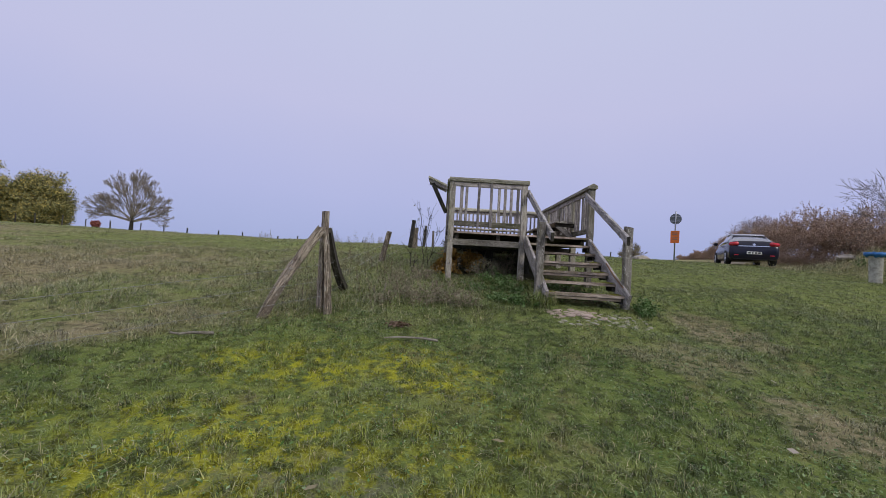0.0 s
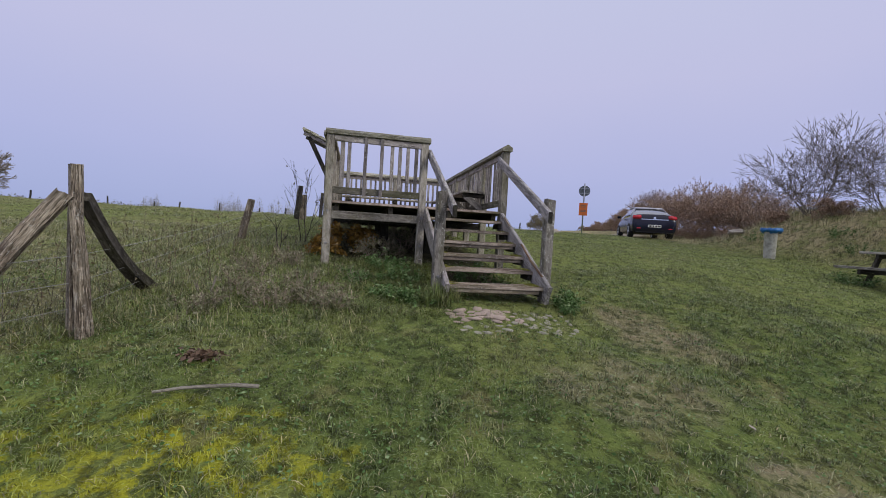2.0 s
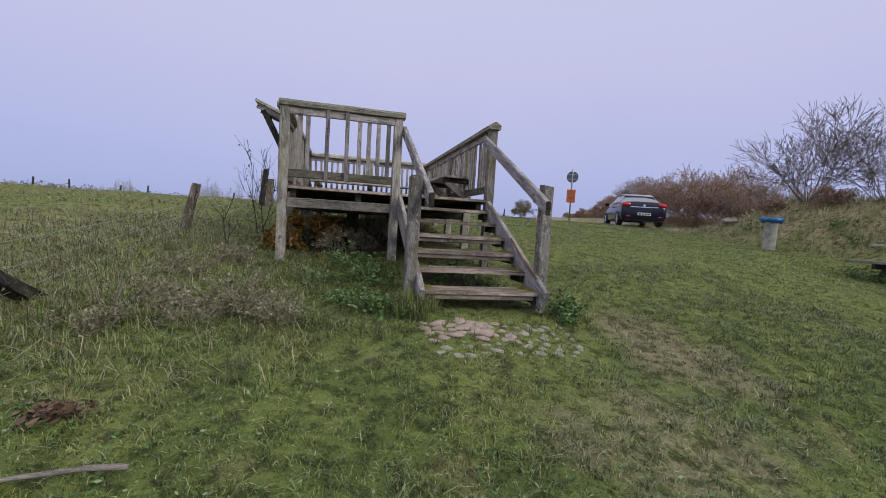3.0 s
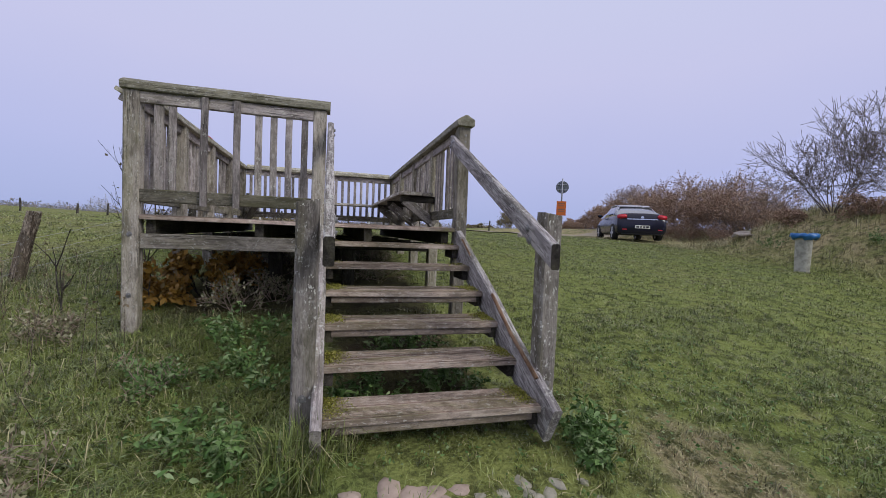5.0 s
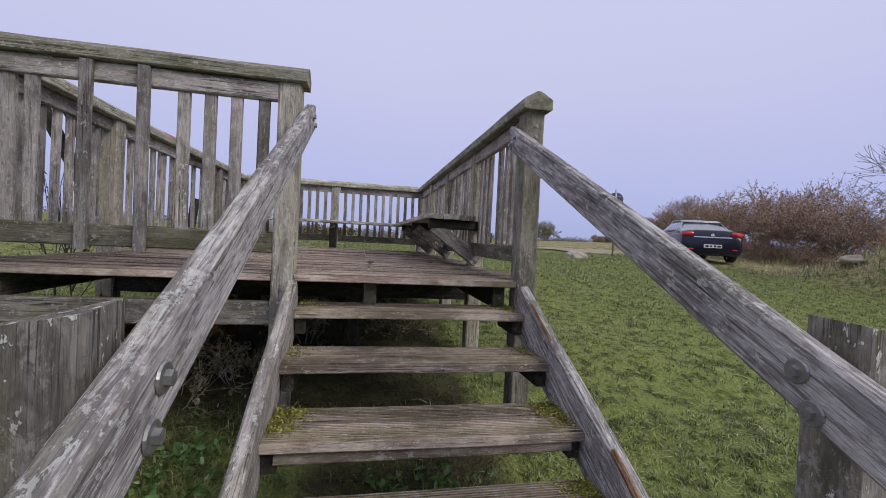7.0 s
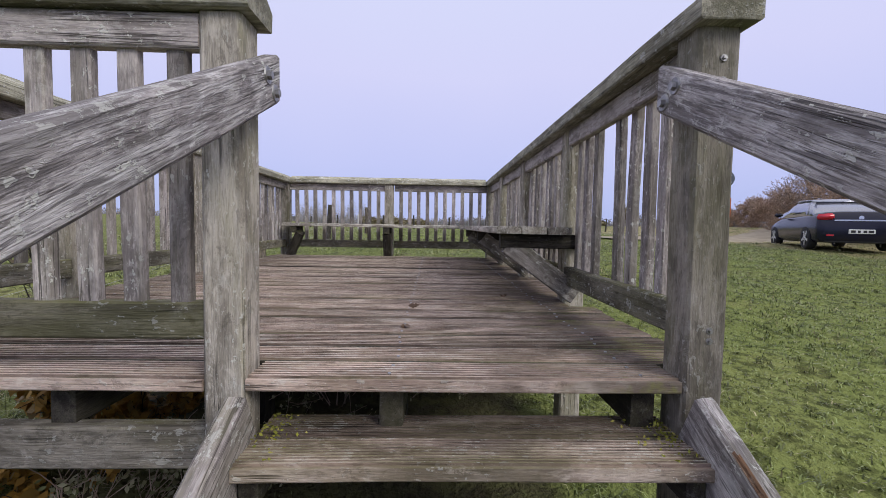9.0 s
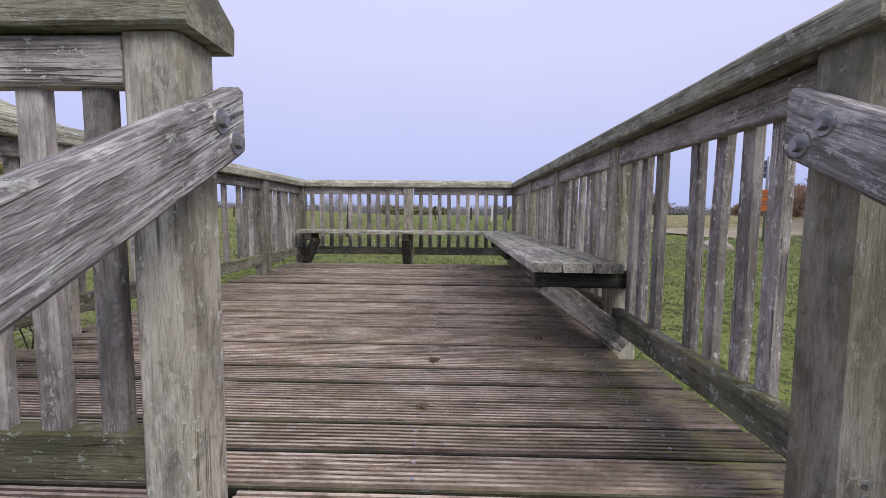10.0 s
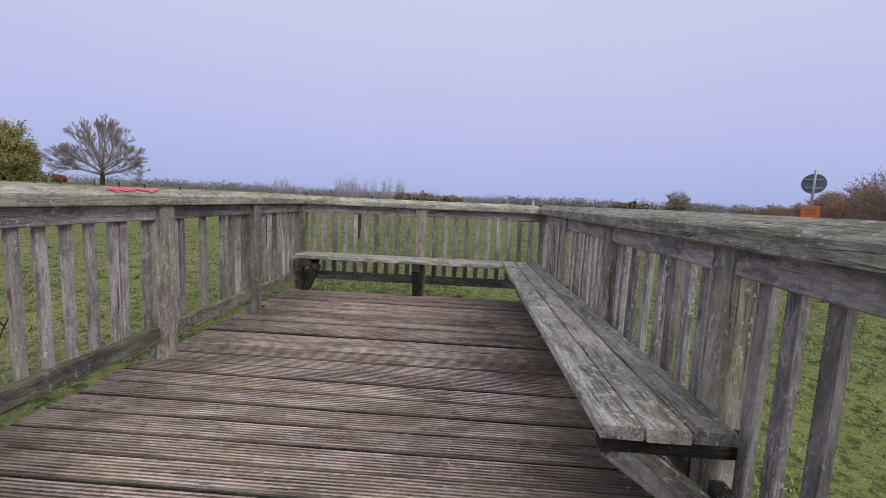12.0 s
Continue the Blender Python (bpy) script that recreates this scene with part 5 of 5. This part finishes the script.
# small fence posts and a marker in the far pasture
for x, y, h in ((4.9, 36.0, 1.1), (6.8, 37.5, 1.3), (-2.2, 33.0, 1.0)):
    mk = thing("marker_post", (x, y, gz(x, y)), "pale marker post standing in the pasture", "post", "marker posts")
    rough_post("shaft", mk, (x, y, gz(x, y) - 0.1), (x, y, gz(x, y) + h), 0.07, 0.06, WHITE_PAINT, int(x * 10) + 50, 0.01)
gate = thing("field_gate", (8.6, 33.0, gz(8.6, 33)), "weathered timber field gate", "gate")
for x in (7.9, 9.4):
    rough_post("post", gate, (x, 33, gz(x, 33) - 0.1), (x, 33, gz(x, 33) + 1.25), 0.07, 0.06, SPLIT, int(x * 10), 0.01)
for h in (0.3, 0.6, 0.9, 1.15):
    timber("bar", gate, (7.9, 33, gz(8.6, 33) + h), (9.4, 33, gz(8.6, 33) + h), 0.03, 0.08, SPLIT)


# ---------------------------------------------------------------- distant woods
def far_woods(name, label, spans, seed, material, leaf=1.15, many=1.0):
    """Clumps of thin stems and crowns, too far to count."""
    r = np.random.default_rng(seed)
    pts, segs = [], []
    for a0, a1, dist, count, h0, h1, wide in spans:
        for _ in range(count):
            a, d = radians(r.uniform(a0, a1)), dist * r.uniform(0.9, 1.1)
            x, y = d * math.sin(a), 10 + d * math.cos(a)
            h = r.uniform(h0, h1)
            z = gz(x, y)
            segs.append(((x, y, z), (x + r.normal() * 0.3, y, z + h * 0.8), 0.12, 0.05))
            n = int(120 * wide * many)
            q = r.normal(size=(n, 3))
            q *= (r.random((n, 1)) ** 0.4) / np.linalg.norm(q, axis=1, keepdims=True)
            q = q * [h * 0.34 * wide, h * 0.34 * wide, h * 0.42] * (1 + 0.25 * np.sin(3 * q[:, :1] + x)) + [x, y, z + h * 0.46]
            pts.append(q)
    ob = new(name, leaves_mesh(name, np.concatenate(pts), leaf, material, r))
    tagged(ob, label, "trees", kind="stuff")
    stems = new(name + "_trunk_mass", tubes("stems", segs, TWIG, 3))
    stems.parent = ob
    return ob


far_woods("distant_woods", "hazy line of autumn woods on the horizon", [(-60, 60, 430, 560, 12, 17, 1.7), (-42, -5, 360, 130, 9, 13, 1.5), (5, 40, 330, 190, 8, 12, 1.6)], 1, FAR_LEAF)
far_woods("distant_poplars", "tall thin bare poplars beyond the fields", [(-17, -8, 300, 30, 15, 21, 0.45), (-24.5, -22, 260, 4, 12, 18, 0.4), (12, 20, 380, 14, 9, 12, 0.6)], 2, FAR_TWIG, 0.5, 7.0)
far_woods("distant_scrub", "yellowing scrub at the far edge of the pasture", [(-9, 0, 200, 26, 3.5, 6.5, 1.2), (20, 24, 150, 8, 2.0, 3.4, 1.5), (-55, -45, 190, 40, 3, 6, 1.3)], 3, LEAF_BROWN)


# ---------------------------------------------------------------- grass
def blades(name, x, y, height, width, material, label, lean=0.8, seed=0, droop=0.35):
    """Grass blades rooted on the ground: each a bent, tapering strip."""
    r = np.random.default_rng(seed)
    n = len(x)
    z = ground_z(x, y) - 0.006
    h = height * r.uniform(0.5, 1.25, n)
    a = r.uniform(0, 2 * np.pi, n)
    l = np.abs(r.normal(0, lean, n)) * h
    dx, dy = np.cos(a), np.sin(a)
    b = a + r.uniform(0.8, 2.2, n)
    wx, wy = np.cos(b) * width / 2, np.sin(b) * width / 2
    w = r.uniform(0.6, 1.3, n)
    wx, wy = wx * w, wy * w
    mx, my, mz = x + dx * l * 0.4, y + dy * l * 0.4, z + h * (0.62 + 0 * l)
    tx, ty = x + dx * l, y + dy * l
    tz = z + np.maximum(h * (1 - droop * np.clip(l / np.maximum(h, 1e-6), 0, 1.6)), h * 0.25)
    v = np.stack([np.stack([x - wx, y - wy, z], 1), np.stack([x + wx, y + wy, z], 1), np.stack([mx - wx * 0.8, my - wy * 0.8, mz], 1), np.stack([mx + wx * 0.8, my + wy * 0.8, mz], 1), np.stack([tx, ty, tz], 1)], 1).reshape(-1, 3)
    i = np.arange(n)[:, None] * 5
    f = np.concatenate([i + [[0, 1, 3]], i + [[0, 3, 2]], i + [[2, 3, 4]]])
    ob = new(name, quick_mesh(name, v, f, material))
    return tagged(ob, label, "grass", kind="stuff")


def patchy(x, y, s, seed):
    """A cheap smooth random field between 0 and 1."""
    r = np.random.default_rng(seed)
    out = np.zeros_like(x)
    for _ in range(16):
        a, k, p = r.uniform(0, 6.28), s * r.uniform(0.4, 2.6), r.uniform(0, 6.28)
        out += np.sin((x * np.cos(a) + y * np.sin(a)) * k + p)
    return np.clip(0.5 + out / 11, 0, 1)


def scatter(n, x0, x1, y0, y1, seed, keep=None):
    r = np.random.default_rng(seed)
    x, y = r.uniform(x0, x1, n), r.uniform(y0, y1, n)
    k = np.ones(n)
    stones = (x > 1.75) & (x < 3.35) & (y > 5.28) & (y < 6.04)
    k[stones] *= 0.5
    k[(x > 1.9) & (x < 2.6) & (y > 5.54) & (y < 6.02)] *= 0.25
    k[(x > 1.8) & (x < 3.05) & (y > 6.7) & (y < 8.2)] *= 0.1
    under = (x > 0.35) & (x < 3.0) & (y > 8.5) & (y < 12.8)
    k[under] *= 0.04
    k *= 1 - 0.7 * np.exp(-(((x - 3.1) / 0.45) ** 2 + ((y - 2.9) / 0.7) ** 2))
    k[(x > 8.6) & (np.abs(y - 21.8 - 0.5 * (x - 8.9)) < 2.2)] *= 0.05
    if keep is not None:
        k = k * keep(x, y)
    m = r.random(n) < k
    return x[m], y[m]


gx1, gy1 = scatter(420000, -3.2, 6.8, 0.9, 8.2, 21, lambda x, y: 0.3 + 0.7 * patchy(x, y, 26.0, 3))
blades("lawn_grass", gx1, gy1, (0.014 + 0.044 * patchy(gx1, gy1, 26.0, 3)) * (0.6 + 0.8 * patchy(gx1, gy1, 4.0, 9)), 0.0052, BLADES, "short uneven meadow grass with clover", 1.4, 1)
gx2, gy2 = scatter(400000, -2.5, 13.5, 3.0, 20.5, 22, lambda x, y: (0.65 + 0.35 * patchy(x, y, 15.0, 4)) * ((x > 6.3) | (y > 7.6)))
blades("far_lawn_grass", gx2, gy2, (0.022 + 0.026 * patchy(gx2, gy2, 15.0, 4)) * (0.7 + 0.6 * patchy(gx2, gy2, 3.0, 8)), 0.008, BLADES, "short meadow grass on the slope", 1.4, 2)
gx3, gy3 = scatter(22000, -3.2, 8.0, 1.0, 9.0, 23, lambda x, y: (patchy(x, y, 5.0, 5) > 0.60) * smooth((2.2 - x) / 3 + 0.2))
blades("grass_tufts", gx3, gy3, 0.085, 0.005, BLADES, "longer dark grass tufts", 1.3, 3)
gxa, gya = scatter(26000, 0.0, 1.8, 5.7, 8.4, 33, lambda x, y: 0.3 + 0.7 * patchy(x, y, 7.0, 23))
blades("lush_grass", gxa, gya, 0.03 + 0.065 * patchy(gxa, gya, 7.0, 23), 0.0055, BLADES, "lush long grass beside the staircase", 2.0, 13)
gx4, gy4 = scatter(130000, -9, -0.9, 1.6, 11, 24, lambda x, y: smooth((-1.0 - x + 0.6 * patchy(x, y, 2.0, 6)) / 0.8) * (0.2 + 0.8 * patchy(x, y, 5.0, 7)) * (y > 6.4 + 1.04 * x))
blades("field_grass", gx4, gy4, 0.035 + 0.075 * patchy(gx4, gy4, 5.0, 7), 0.005, DRY_BLADES, "long tangled pasture grass turning straw-coloured", 2.0, 4)
gx5, gy5 = scatter(110000, -32, -2, 9, 34, 25, lambda x, y: 0.1 + 0.9 * patchy(x, y, 2.5, 8))
blades("pasture_grass", gx5, gy5, 0.025 + 0.05 * patchy(gx5, gy5, 2.5, 8), 0.010, BLADES, "rough pasture grass with dry patches", 2.0, 5)
gx6, gy6 = scatter(85000, 10.6, 22, 4, 24, 26, lambda x, y: smooth((x - 11.2 - 0.08 * (y - 9)) / 1.6) * (0.3 + 0.7 * patchy(x, y, 4.0, 19)) * ((y < 15.5) | (x > 16.3)))
blades("bank_grass", gx6, gy6, 0.10 + 0.22 * patchy(gx6, gy6, 4.0, 19), 0.008, DRY_BLADES, "tall withered grass on the bank", 1.5, 6)
gx7, gy7 = scatter(30000, -1.9, 0.9, 5.0, 10.5, 27, lambda x, y: 0.2 + 0.8 * (patchy(x, y, 4.2, 10) > 0.5) * smooth((-0.2 - x) / 0.9))
blades("fence_grass", gx7, gy7, 0.13, 0.005, DRY_BLADES, "tall dry grass and weeds along the fence", 1.6, 7)
gx8, gy8 = scatter(70000, -6, 16, 12.5, 40, 28, lambda x, y: 0.15 + 0.85 * patchy(x, y, 5.0, 12))
blades("hilltop_grass", gx8, gy8, 0.035 + 0.06 * patchy(gx8, gy8, 5.0, 12), 0.014, BLADES, "short pasture grass on the hilltop", 1.8, 8)
gx9, gy9 = scatter(3600, 1.55, 1.85, 5.95, 6.2, 29)
blades("newel_grass", gx9[:420], gy9[:420], 0.28, 0.006, BLADES, "long grass tuft at the foot of the stairs", 0.8, 9)

# low broad-leaved weeds between the grass blades
cr = np.random.default_rng(31)
cx, cy = scatter(16000, -2.8, 6.0, 1.2, 7.5, 32, lambda x, y: (patchy(x, y, 3.4, 14) > 0.45) * 1.0)
clover = new("clover", leaves_mesh("clover", np.stack([cx, cy, ground_z(cx, cy) + cr.uniform(0.015, 0.045, len(cx))], 1), 0.026, LEAF_GREEN, cr, 0.7))
tagged(clover, "small clover and weed leaves in the turf", "weeds", kind="stuff")
for i, (bx0, by0, bn) in enumerate(((13.2, 10.2, 26), (13.6, 8.8, 24), (12.9, 12.2, 22), (14.6, 7.6, 26), (12.6, 9.3, 20))):
    herb("bank_weed", bx0, by0, 0.55, bn, "low green weeds on the bank", LEAF_GREEN, 450 + i, 0.3)
tx9, ty9 = np.random.default_rng(41).normal((1.90, 6.2), 0.05, (260, 2)).T
blades("dead_tuft", tx9, ty9, 0.22, 0.005, DRY_BLADES, "bleached dead grass tuft beside the first tread", 0.7, 11)

# bleached seed heads and dry stalks standing over the grass by the fence
sr = np.random.default_rng(61)
stalks, heads = [], []
for _ in range(240):
    x, y = sr.uniform(-2.6, 0.6), sr.uniform(5.2, 9.5)
    if y < 6.3 + 1.04 * x or (x > 0.0 and y > 7.5):
        continue
    b = np.array([x, y, gz(x, y)])
    e = b + [sr.normal(0, 0.07), sr.normal(0, 0.07), sr.uniform(0.22, 0.5)]
    stalks.append((b, e, 0.0028, 0.0018))
    heads += [e + sr.normal(size=3) * 0.012 - [0, 0, 0.02 * q] for q in range(5)]
weeds = thing("dry_weeds", (-1.0, 7.3, gz(-1.0, 7.3)), "bleached dry weed stalks with brown seed heads", "weeds")
part("stalk_mass", tubes("stalk_mass", stalks, SPLIT), weeds)["kind"] = "stuff"
part("seed_mass", leaves_mesh("seed_mass", heads, 0.03, LEAF_BROWN, sr), weeds)["kind"] = "stuff"
